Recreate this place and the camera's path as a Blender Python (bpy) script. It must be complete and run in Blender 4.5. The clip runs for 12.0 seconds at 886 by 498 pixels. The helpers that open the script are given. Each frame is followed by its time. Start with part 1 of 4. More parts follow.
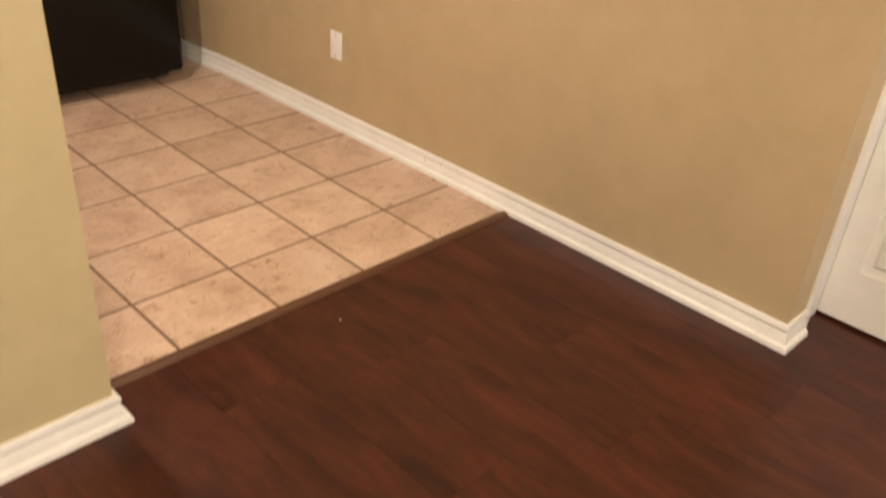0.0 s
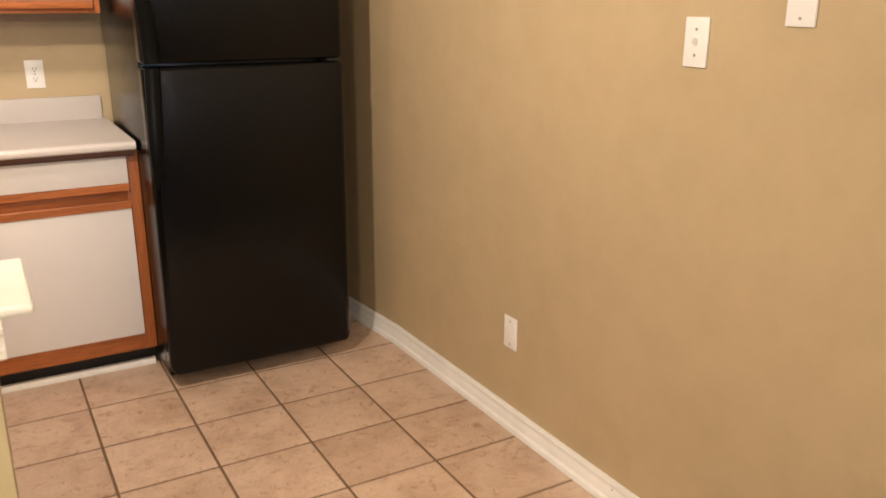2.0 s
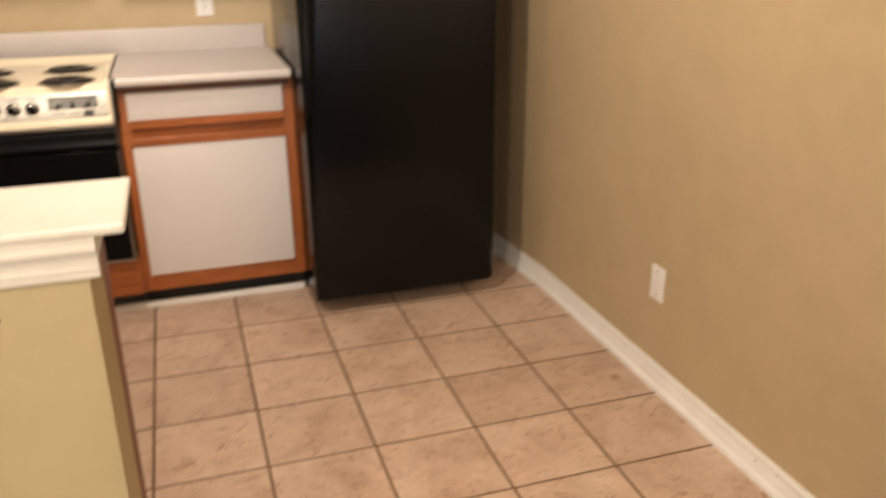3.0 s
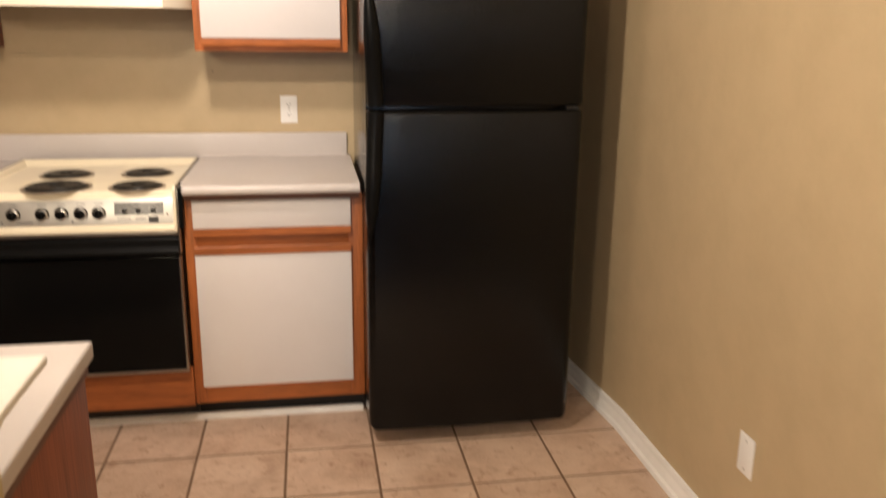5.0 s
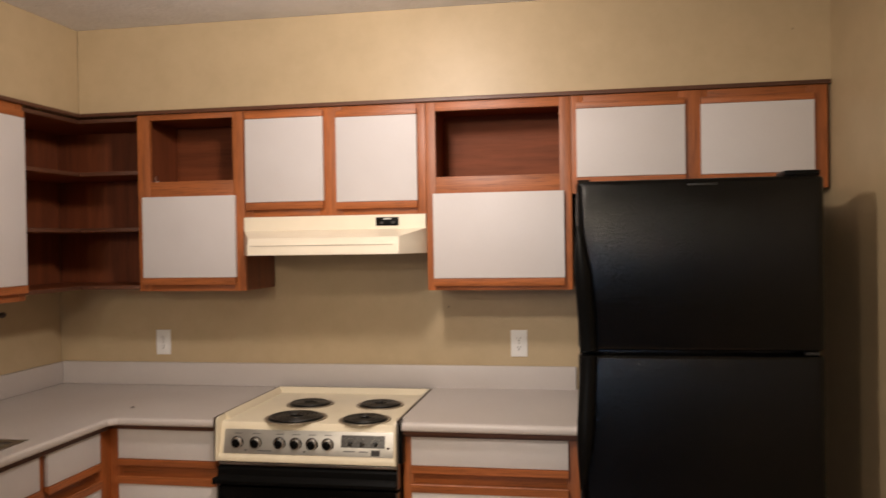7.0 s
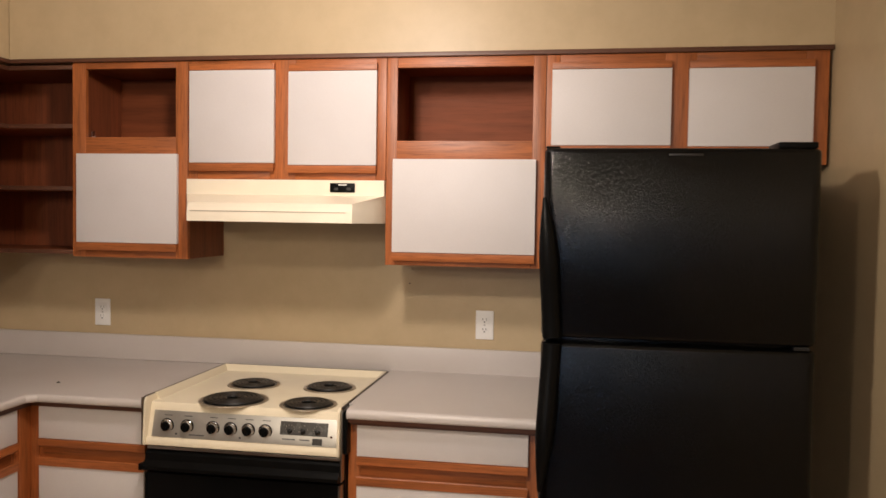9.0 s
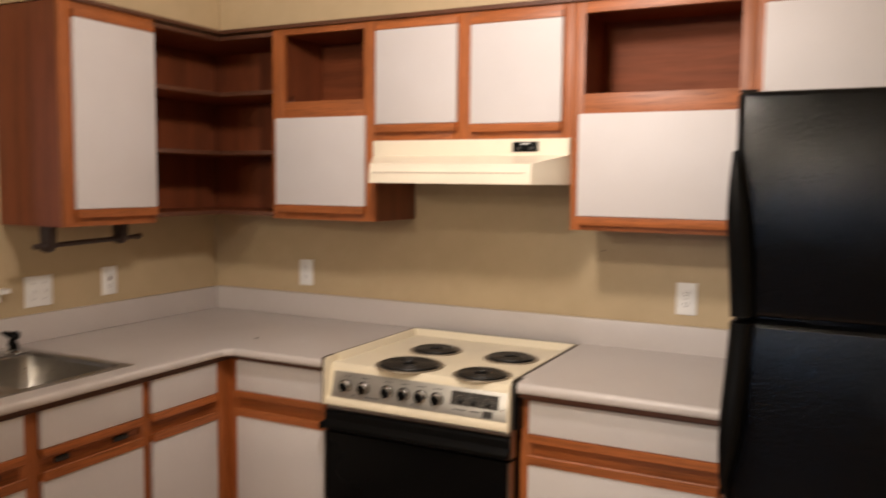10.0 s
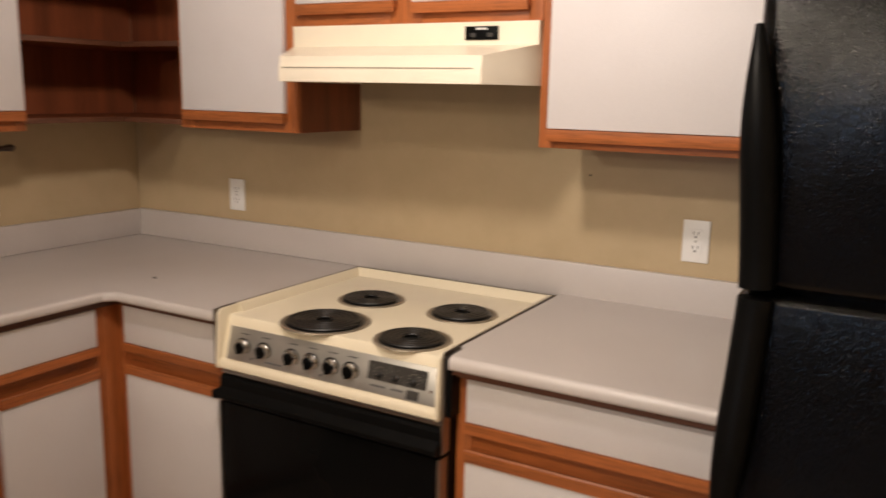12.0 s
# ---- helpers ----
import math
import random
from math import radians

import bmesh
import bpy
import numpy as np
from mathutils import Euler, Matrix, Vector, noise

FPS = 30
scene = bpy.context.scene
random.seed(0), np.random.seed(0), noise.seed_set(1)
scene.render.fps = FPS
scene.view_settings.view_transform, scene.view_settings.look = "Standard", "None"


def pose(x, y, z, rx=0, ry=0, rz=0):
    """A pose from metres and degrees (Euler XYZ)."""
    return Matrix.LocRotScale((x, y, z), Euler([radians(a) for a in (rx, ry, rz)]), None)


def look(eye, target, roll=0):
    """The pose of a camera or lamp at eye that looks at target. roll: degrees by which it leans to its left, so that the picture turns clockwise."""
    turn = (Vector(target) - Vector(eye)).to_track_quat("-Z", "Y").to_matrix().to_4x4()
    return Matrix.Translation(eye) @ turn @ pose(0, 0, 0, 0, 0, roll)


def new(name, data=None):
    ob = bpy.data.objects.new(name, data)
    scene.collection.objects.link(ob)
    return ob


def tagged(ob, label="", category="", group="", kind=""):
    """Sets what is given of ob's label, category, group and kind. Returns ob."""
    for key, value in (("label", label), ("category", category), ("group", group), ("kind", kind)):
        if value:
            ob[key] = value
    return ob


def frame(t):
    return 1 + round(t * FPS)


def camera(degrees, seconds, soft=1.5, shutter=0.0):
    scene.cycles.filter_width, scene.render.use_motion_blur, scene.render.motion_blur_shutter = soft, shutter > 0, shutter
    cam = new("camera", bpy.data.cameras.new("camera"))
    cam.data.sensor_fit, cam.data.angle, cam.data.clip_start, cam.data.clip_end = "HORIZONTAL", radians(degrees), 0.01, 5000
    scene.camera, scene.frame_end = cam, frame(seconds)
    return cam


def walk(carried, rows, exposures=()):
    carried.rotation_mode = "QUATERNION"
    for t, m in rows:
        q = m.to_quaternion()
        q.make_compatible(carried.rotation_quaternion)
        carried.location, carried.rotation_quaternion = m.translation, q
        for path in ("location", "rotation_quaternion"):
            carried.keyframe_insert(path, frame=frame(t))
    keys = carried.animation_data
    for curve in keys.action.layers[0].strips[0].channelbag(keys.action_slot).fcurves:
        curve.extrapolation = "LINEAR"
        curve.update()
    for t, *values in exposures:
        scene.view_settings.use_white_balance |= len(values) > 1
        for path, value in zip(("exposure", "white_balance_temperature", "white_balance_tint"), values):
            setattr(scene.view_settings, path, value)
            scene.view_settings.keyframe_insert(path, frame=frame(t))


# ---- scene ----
cam = camera(56.8, 12.0, shutter=0.6)
EXPOSURES = [(0.0, 0.58, 6660, 10), (0.5, 0.46, 6620, 10), (1.0, 0.40, 6600, 10), (1.5, 0.38, 6600, 10), (2.5, 0.72, 6600, 10), (3.0, 0.46, 6600, 10), (5.0, 0.44, 6500, 10), (5.5, 0.2, 6230, 10), (7.0, -0.24, 6260, 11), (9.0, -0.09, 6270, 11), (12.0, -0.01, 6300, 11)]
PATH = [
    (0, (0.848, 0.725, 1.369), (2.105, 1.906, 0.355), 4.4),
    (0.5, (0.995, 0.82, 1.407), (2.236, 2.088, 0.483), 2.6),
    (1, (1.189, 0.923, 1.411), (2.233, 2.389, 0.539), 3.2),
    (1.5, (1.317, 1.03, 1.422), (2.254, 2.621, 0.653), 1.7),
    (2, (1.401, 1.199, 1.462), (2.355, 2.855, 0.873), 0.3),
    (2.5, (1.441, 1.235, 1.45), (2.349, 2.92, 0.871), -0.4),
    (3, (1.513, 1.249, 1.432), (2.079, 3.023, 0.702), -0.5),
    (3.2, (1.538, 1.247, 1.423), (2.031, 3.025, 0.652), -0.2),
    (4.8, (1.727, 1.432, 1.468), (2.064, 3.317, 0.89), 1.4),
    (5, (1.742, 1.469, 1.488), (2.057, 3.374, 0.967), 0.7),
    (5.5, (1.814, 1.514, 1.534), (1.861, 3.48, 1.167), -0.4),
    (6, (1.904, 1.547, 1.554), (1.596, 3.509, 1.316), 0.2),
    (6.5, (1.946, 1.542, 1.586), (1.549, 3.499, 1.466), -0.4),
    (7, (1.968, 1.534, 1.592), (1.616, 3.503, 1.572), -0.9),
    (7.2, (1.994, 1.546, 1.594), (1.692, 3.523, 1.577), -0.7),
    (8.8, (2.033, 1.782, 1.584), (1.727, 3.756, 1.488), 1.1),
    (9, (2.039, 1.838, 1.577), (1.705, 3.808, 1.496), 0.9),
    (9.5, (2.112, 1.957, 1.576), (1.636, 3.898, 1.478), -0.1),
    (10, (2.205, 2.1, 1.556), (1.3, 3.876, 1.389), 0.6),
    (10.5, (2.18, 2.237, 1.542), (1.153, 3.935, 1.295), 0.6),
    (11, (2.122, 2.452, 1.552), (1.075, 4.132, 1.268), -0.2),
    (11.5, (2.119, 2.628, 1.523), (1.082, 4.302, 1.175), -0.1),
    (12, (2.151, 2.852, 1.525), (1.178, 4.558, 1.149), 1.2),
]
walk(cam, [(t, look(eye, target, roll)) for t, eye, target, roll in PATH], EXPOSURES)

# ---- world and lights ----
world = bpy.data.worlds.new("world")
scene.world = world
world.use_nodes = True
bg = world.node_tree.nodes["Background"]
bg.inputs[0].default_value = (0.55, 0.65, 0.8, 1)
bg.inputs[1].default_value = 0.05


def bulb(name, place, watts, radius, colour):
    data = bpy.data.lights.new(name, "POINT")
    data.energy, data.shadow_soft_size, data.color = watts, radius, colour
    ob = new(name, data)
    ob.location = place
    return ob


def window_glow(name, m, watts, width, height, colour):
    data = bpy.data.lights.new(name, "AREA")
    data.shape, data.size, data.size_y, data.energy, data.color = "RECTANGLE", width, height, watts, colour
    ob = new(name, data)
    ob.matrix_basis = m
    return ob


def shaded_lamp(name, m, watts, radius, degrees, blend, colour):
    data = bpy.data.lights.new(name, "SPOT")
    data.energy, data.shadow_soft_size, data.color = watts, radius, colour
    data.spot_size, data.spot_blend = radians(degrees), blend
    ob = new(name, data)
    ob.matrix_basis = m
    return ob


# two heads of one ceiling track: one turned to the cabinets, one to the open floor and the side wall
shaded_lamp("cabinet_track_light", look((1.30, 3.58, 2.34), (0.90, 4.49, 2.22)), 60, 0.08, 174, 0.9, (1.0, 0.85, 0.74))
shaded_lamp("floor_track_light", look((1.36, 2.97, 2.16), (1.94, 3.26, 1.41)), 64, 0.05, 170, 0.9, (1.0, 0.84, 0.68))
bulb("dining_ceiling_light", (0.5, 0.6, 2.2), 66, 0.1, (1.0, 0.83, 0.63))
bulb("hall_ceiling_light", (1.45, -1.4, 2.14), 92, 0.07, (1.0, 0.80, 0.57))
window_glow("evening_window", look((0.98, -4.5, 1.5), (0.98, 0, 1.5)), 21, 0.5, 0.8, (0.46, 0.68, 1.0))
window_glow("living_window", look((-3.5, 3.4, 1.5), (0, 3.4, 1.5)), 12, 1.6, 1.3, (0.85, 0.9, 1.0))


# ---- materials ----
def shade(name, rough=0.5, metal=0.0, spec=0.5, coat=0.0):
    m = bpy.data.materials.new(name)
    m.use_nodes = True
    b = m.node_tree.nodes["Principled BSDF"]
    b.inputs["Roughness"].default_value = rough
    b.inputs["Metallic"].default_value = metal
    b.inputs["Specular IOR Level"].default_value = spec
    b.inputs["Coat Weight"].default_value = coat
    return m, m.node_tree, b


def coords(nt, scale=(1, 1, 1), kind="Object"):
    tc = nt.nodes.new("ShaderNodeTexCoord")
    mp = nt.nodes.new("ShaderNodeMapping")
    mp.inputs["Scale"].default_value = scale
    nt.links.new(tc.outputs[kind], mp.inputs["Vector"])
    return mp.outputs["Vector"]


def noise_tex(nt, vec, scale, detail=4.0, rough=0.55, distort=0.0):
    n = nt.nodes.new("ShaderNodeTexNoise")
    n.inputs["Scale"].default_value = scale
    n.inputs["Detail"].default_value = detail
    n.inputs["Roughness"].default_value = rough
    n.inputs["Distortion"].default_value = distort
    nt.links.new(vec, n.inputs["Vector"])
    return n.outputs["Fac"]


def ramp(nt, fac, stops):
    r = nt.nodes.new("ShaderNodeValToRGB")
    el = r.color_ramp.elements
    while len(el) < len(stops):
        el.new(0.5)
    for e, (p, c) in zip(el, stops):
        e.position, e.color = p, (*c, 1)
    nt.links.new(fac, r.inputs["Fac"])
    return r.outputs["Color"]


def mixc(nt, a, b, fac, mode="MIX"):
    m = nt.nodes.new("ShaderNodeMix")
    m.data_type, m.blend_type = "RGBA", mode
    if isinstance(fac, float):
        m.inputs["Factor"].default_value = fac
    else:
        nt.links.new(fac, m.inputs["Factor"])
    for sock, v in ((m.inputs[6], a), (m.inputs[7], b)):
        if isinstance(v, tuple):
            sock.default_value = (*v, 1)
        else:
            nt.links.new(v, sock)
    return m.outputs[2]


def relief(nt, b, height, strength, distance):
    n = nt.nodes.new("ShaderNodeBump")
    n.inputs["Strength"].default_value = strength
    n.inputs["Distance"].default_value = distance
    nt.links.new(height, n.inputs["Height"])
    nt.links.new(n.outputs["Normal"], b.inputs["Normal"])


def remap(nt, fac, lo, hi):
    n = nt.nodes.new("ShaderNodeMapRange")
    n.inputs["To Min"].default_value, n.inputs["To Max"].default_value = lo, hi
    nt.links.new(fac, n.inputs["Value"])
    return n.outputs["Result"]


def tone(c, k):
    return tuple(min(1.0, v * k) for v in c)


def painted(name, c, rough=0.5, bump=0.15, grain=220.0, spec=0.4, deep=0.001):
    """Rolled paint: faint orange peel, slight blotches."""
    m, nt, b = shade(name, rough, spec=spec)
    v = coords(nt)
    big = noise_tex(nt, v, 1.3, 3)
    col = ramp(nt, big, [(0.3, tone(c, 0.95)), (0.7, tone(c, 1.04))])
    col = mixc(nt, col, ramp(nt, noise_tex(nt, v, 9.0, 4, 0.65), [(0.32, (0.93, 0.93, 0.92)), (0.62, (1, 1, 1))]), 1.0, "MULTIPLY")
    nt.links.new(col, b.inputs["Base Color"])
    nt.links.new(remap(nt, noise_tex(nt, v, 3.0), rough - 0.07, rough + 0.07), b.inputs["Roughness"])
    relief(nt, b, noise_tex(nt, v, grain, 3), bump, deep)
    return m


def oak(name, grain_scale, c=(0.43, 0.13, 0.033), dark=0.5, rough=0.42, spec=0.5):
    """Stained oak: long pores along the grain, broad tone bands."""
    m, nt, b = shade(name, rough, spec=spec)
    v = coords(nt, grain_scale)
    rnd = nt.nodes.new("ShaderNodeObjectInfo").outputs["Random"]
    bands = noise_tex(nt, v, 0.6, 3, 0.5, 0.6)
    pores = noise_tex(nt, v, 5.0, 5, 0.7)
    col = ramp(nt, bands, [(0.3, tone(c, 0.72)), (0.55, c), (0.8, tone(c, 1.25))])
    pore = ramp(nt, pores, [(0.36, (dark, dark, dark)), (0.52, (1, 1, 1))])
    col = mixc(nt, col, pore, 0.8, "MULTIPLY")
    tint = ramp(nt, rnd, [(0.0, (0.86, 0.84, 0.82)), (1.0, (1.0, 1.0, 1.0))])
    col = mixc(nt, col, tint, 1.0, "MULTIPLY")
    nt.links.new(col, b.inputs["Base Color"])
    nt.links.new(remap(nt, pores, rough + 0.12, rough - 0.08), b.inputs["Roughness"])
    relief(nt, b, pores, 0.25, 0.0006)
    return m


def laminate(name, c, rough, fleck=0.04, scale=900.0):
    m, nt, b = shade(name, rough)
    v = coords(nt)
    fine = noise_tex(nt, v, scale, 2, 0.7)
    col = ramp(nt, fine, [(0.35, tone(c, 1 - fleck * 2)), (0.6, tone(c, 1 + fleck))])
    col = mixc(nt, col, ramp(nt, noise_tex(nt, v, 2.2, 3), [(0.35, (0.94, 0.93, 0.92)), (0.65, (1, 1, 1))]), 1.0, "MULTIPLY")
    nt.links.new(col, b.inputs["Base Color"])
    nt.links.new(remap(nt, noise_tex(nt, v, 6.0), rough - 0.05, rough + 0.08), b.inputs["Roughness"])
    relief(nt, b, fine, 0.06, 0.0005)
    return m


def plain(name, c, rough, metal=0.0, smudge=0.12, scale=14.0, coat=0.0, spec=0.5):
    m, nt, b = shade(name, rough, metal, spec, coat)
    v = coords(nt)
    n = noise_tex(nt, v, scale, 4)
    nt.links.new(ramp(nt, n, [(0.3, tone(c, 1 - smudge)), (0.7, tone(c, 1 + smudge * 0.4))]), b.inputs["Base Color"])
    nt.links.new(remap(nt, noise_tex(nt, v, scale * 3), max(0.02, rough - 0.06), rough + 0.08), b.inputs["Roughness"])
    return m


WALL = (0.52, 0.405, 0.245)
M_WALL = painted("wall_paint", WALL, 0.42, 0.22, 170)
# invented dark brown for the unseen south wall; keeps the fridge's reflections black
M_WALL_DARK = painted("reflection_dimming_brown", (0.09, 0.07, 0.052), 0.6)
M_WALL_HALF = painted("half_wall_paint", (0.56, 0.475, 0.285), 0.5, 0.22, 170)
M_TRIM = painted("trim_paint", (0.90, 0.89, 0.86), 0.32, 0.05, 90)
M_CAP = painted("cap_paint", (0.88, 0.86, 0.79), 0.3, 0.05, 60)
M_DOOR = painted("door_paint", (0.86, 0.84, 0.80), 0.4, 0.06, 90)
M_CEIL = painted("ceiling_texture", (0.80, 0.79, 0.78), 0.9, 1.0, 45, 0.2, 0.006)
M_OAK_H = oak("oak_horizontal", (2.0, 2.0, 45.0))
M_OAK_V = oak("oak_vertical", (45.0, 45.0, 2.0))
M_PANEL = oak("stained_panel", (30.0, 30.0, 1.2), (0.25, 0.068, 0.024), 0.62, 0.45)
M_INNER = oak("stained_interior", (1.5, 1.5, 26.0), (0.25, 0.068, 0.022), 0.82, 0.55, 0.22)
M_WHITE = laminate("white_laminate", (0.66, 0.635, 0.63), 0.6, 0.015, 420.0)
M_COUNTER = laminate("counter_laminate", (0.60, 0.56, 0.535), 0.33, 0.06, 1400)
M_CREAM = plain("cream_enamel", (0.83, 0.75, 0.57), 0.22, smudge=0.04, scale=5)
M_HOOD = plain("cream_hood_enamel", (0.86, 0.78, 0.62), 0.3, smudge=0.05, scale=6)
M_BLACK = plain("black_enamel", (0.004, 0.004, 0.004), 0.34, spec=0.09)
M_GLASS = plain("oven_glass", (0.004, 0.004, 0.004), 0.16, spec=0.10)
M_CLOCK = plain("clock_glass", (0.045, 0.042, 0.038), 0.25)
M_KICK = plain("kick_black", (0.012, 0.011, 0.010), 0.6)
M_COIL = plain("coil_iron", (0.018, 0.017, 0.016), 0.42, 0.3)
M_PAN = plain("drip_pan", (0.03, 0.03, 0.03), 0.3, 0.5)
M_RING = plain("ring_metal", (0.42, 0.36, 0.28), 0.45, 0.7)
M_CHROME = plain("chrome", (0.75, 0.74, 0.72), 0.14, 1.0)
M_STEEL = plain("brushed_steel", (0.40, 0.385, 0.36), 0.29, 1.0, 0.1, 30)
M_SILVER = plain("silver_panel", (0.50, 0.49, 0.46), 0.38, 0.8)
M_PLATE = plain("white_plastic", (0.86, 0.85, 0.82), 0.35, smudge=0.03)
M_EDGE = plain("stove_edge_metal", (0.10, 0.075, 0.055), 0.4, 0.6)
M_BUTTON = plain("test_button", (0.06, 0.012, 0.01), 0.4)
M_SLOT = plain("slot_dark", (0.03, 0.028, 0.025), 0.6)
M_IRON = plain("dark_wood_holder", (0.035, 0.018, 0.012), 0.5)
M_DARKTRIM = oak("dark_trim", (2.0, 2.0, 60.0), (0.13, 0.05, 0.025), 0.7)
M_GROUT_DARK = plain("grout_dark", (0.20, 0.12, 0.07), 0.9, smudge=0.3, scale=20)
M_GROUT = plain("grout", (0.19, 0.115, 0.066), 0.9, smudge=0.3, scale=20)
M_SUB = plain("subfloor", (0.035, 0.011, 0.006), 0.8)
M_INK = plain("panel_print", (0.10, 0.10, 0.10), 0.5)
M_DIAL = plain("dial_print", (0.26, 0.22, 0.19), 0.5)
M_PALE = plain("pale_print", (0.62, 0.62, 0.60), 0.5)
M_THRESH = oak("threshold_wood", (2.0, 40.0, 40.0), (0.11, 0.046, 0.02), 0.7, 0.4)


def fridge_material():
    m, nt, b = shade("black_textured_steel", 0.3)
    v = coords(nt)
    b.inputs["Base Color"].default_value = (0.0022, 0.0022, 0.0022, 1)
    b.inputs["Specular IOR Level"].default_value = 0.25
    peb = noise_tex(nt, coords(nt, (1.0, 1, 0.55)), 190, 3, 0.6, 1.4)
    nt.links.new(remap(nt, noise_tex(nt, v, 5, 4), 0.08, 0.11), b.inputs["Roughness"])
    relief(nt, b, peb, 0.9, 0.0007)
    return m


def tile_material():
    m, nt, b = shade("ceramic_tile", 0.42)
    info = nt.nodes.new("ShaderNodeObjectInfo")
    tc = nt.nodes.new("ShaderNodeTexCoord")
    add = nt.nodes.new("ShaderNodeVectorMath")
    add.operation = "ADD"
    mul = nt.nodes.new("ShaderNodeVectorMath")
    mul.operation = "SCALE"
    mul.inputs[0].default_value = (31, 17, 9)
    nt.links.new(info.outputs["Random"], mul.inputs["Scale"])
    nt.links.new(tc.outputs["Object"], add.inputs[0])
    nt.links.new(mul.outputs[0], add.inputs[1])
    v = add.outputs[0]
    rot = nt.nodes.new("ShaderNodeMapping")
    rot.inputs["Rotation"].default_value = (0, 0, 0.6)
    rot.inputs["Scale"].default_value = (1.0, 2.3, 1.0)
    nt.links.new(v, rot.inputs["Vector"])
    cloud = noise_tex(nt, v, 6.5, 6, 0.62, 0.5)
    vein = noise_tex(nt, rot.outputs["Vector"], 13, 5, 0.7, 0.9)
    fine = noise_tex(nt, v, 120, 4, 0.7)
    col = ramp(nt, cloud, [(0.28, (0.48, 0.33, 0.235)), (0.5, (0.635, 0.47, 0.352)), (0.72, (0.73, 0.57, 0.445))])
    col = mixc(nt, col, ramp(nt, fine, [(0.3, (0.86, 0.82, 0.78)), (0.55, (1, 1, 1))]), 0.8, "MULTIPLY")
    scuff = ramp(nt, noise_tex(nt, v, 22, 5, 0.75, 1.2), [(0.56, (1, 1, 1)), (0.68, (0.56, 0.43, 0.33))])
    col = mixc(nt, col, scuff, 0.9, "MULTIPLY")
    col = mixc(nt, col, ramp(nt, vein, [(0.30, (0.70, 0.60, 0.52)), (0.44, (1, 1, 1)), (0.62, (1, 1, 1)), (0.70, (1.0, 0.93, 0.87))]), 0.75, "MULTIPLY")
    col = mixc(nt, col, ramp(nt, info.outputs["Random"], [(0, (0.90, 0.89, 0.88)), (1, (1, 1, 1))]), 1.0, "MULTIPLY")
    nt.links.new(col, b.inputs["Base Color"])
    nt.links.new(remap(nt, cloud, 0.34, 0.52), b.inputs["Roughness"])
    relief(nt, b, vein, 0.35, 0.0022)
    return m


def plank_material():
    m, nt, b = shade("dark_laminate_plank", 0.34, spec=0.35)
    info = nt.nodes.new("ShaderNodeObjectInfo")
    tc = nt.nodes.new("ShaderNodeTexCoord")
    mul = nt.nodes.new("ShaderNodeVectorMath")
    mul.operation = "SCALE"
    mul.inputs[0].default_value = (13, 29, 7)
    nt.links.new(info.outputs["Random"], mul.inputs["Scale"])
    add = nt.nodes.new("ShaderNodeVectorMath")
    nt.links.new(tc.outputs["Object"], add.inputs[0])
    nt.links.new(mul.outputs[0], add.inputs[1])
    mp = nt.nodes.new("ShaderNodeMapping")
    mp.inputs["Scale"].default_value = (9, 1.5, 1)
    nt.links.new(add.outputs[0], mp.inputs["Vector"])
    v = mp.outputs["Vector"]
    g = noise_tex(nt, v, 1.3, 6, 0.65, 1.0)
    fine = noise_tex(nt, v, 9, 4, 0.7)
    blot = noise_tex(nt, coords(nt, (11, 3.5, 1)), 1.0, 4, 0.6, 0.8)
    col = ramp(nt, g, [(0.28, (0.030, 0.0085, 0.0045)), (0.5, (0.068, 0.0175, 0.008)), (0.75, (0.10, 0.028, 0.0125))])
    col = mixc(nt, col, ramp(nt, blot, [(0.34, (0.55, 0.5, 0.48)), (0.56, (1.1, 1.05, 1.05))]), 0.75, "MULTIPLY")
    col = mixc(nt, col, ramp(nt, fine, [(0.3, (0.78, 0.74, 0.7)), (0.6, (1, 1, 1))]), 0.8, "MULTIPLY")
    col = mixc(nt, col, ramp(nt, info.outputs["Random"], [(0, (0.86, 0.85, 0.84)), (1, (1.06, 1.05, 1.04))]), 1.0, "MULTIPLY")
    nt.links.new(col, b.inputs["Base Color"])
    nt.links.new(remap(nt, g, 0.28, 0.44), b.inputs["Roughness"])
    relief(nt, b, fine, 0.15, 0.0006)
    return m


M_FRIDGE, M_TILE, M_PLANK = fridge_material(), tile_material(), plank_material()


# ---- mesh helpers ----
def slab(x0, x1, y0, y1, z0, z1, bev=0.0, seg=2):
    bm = bmesh.new()
    bmesh.ops.create_cube(bm, size=1.0)
    for v in bm.verts:
        v.co = Vector(((x0, x1)[v.co.x > 0], (y0, y1)[v.co.y > 0], (z0, z1)[v.co.z > 0]))
    bmesh.ops.recalc_face_normals(bm, faces=bm.faces)
    if bev:
        bmesh.ops.bevel(bm, geom=bm.edges[:], offset=bev, segments=seg, profile=0.6, affect="EDGES", clamp_overlap=True)
    return bm


def merge(*bms):
    out = bmesh.new()
    for b in bms:
        me = bpy.data.meshes.new("tmp")
        b.to_mesh(me)
        b.free()
        out.from_mesh(me)
        bpy.data.meshes.remove(me)
    return out


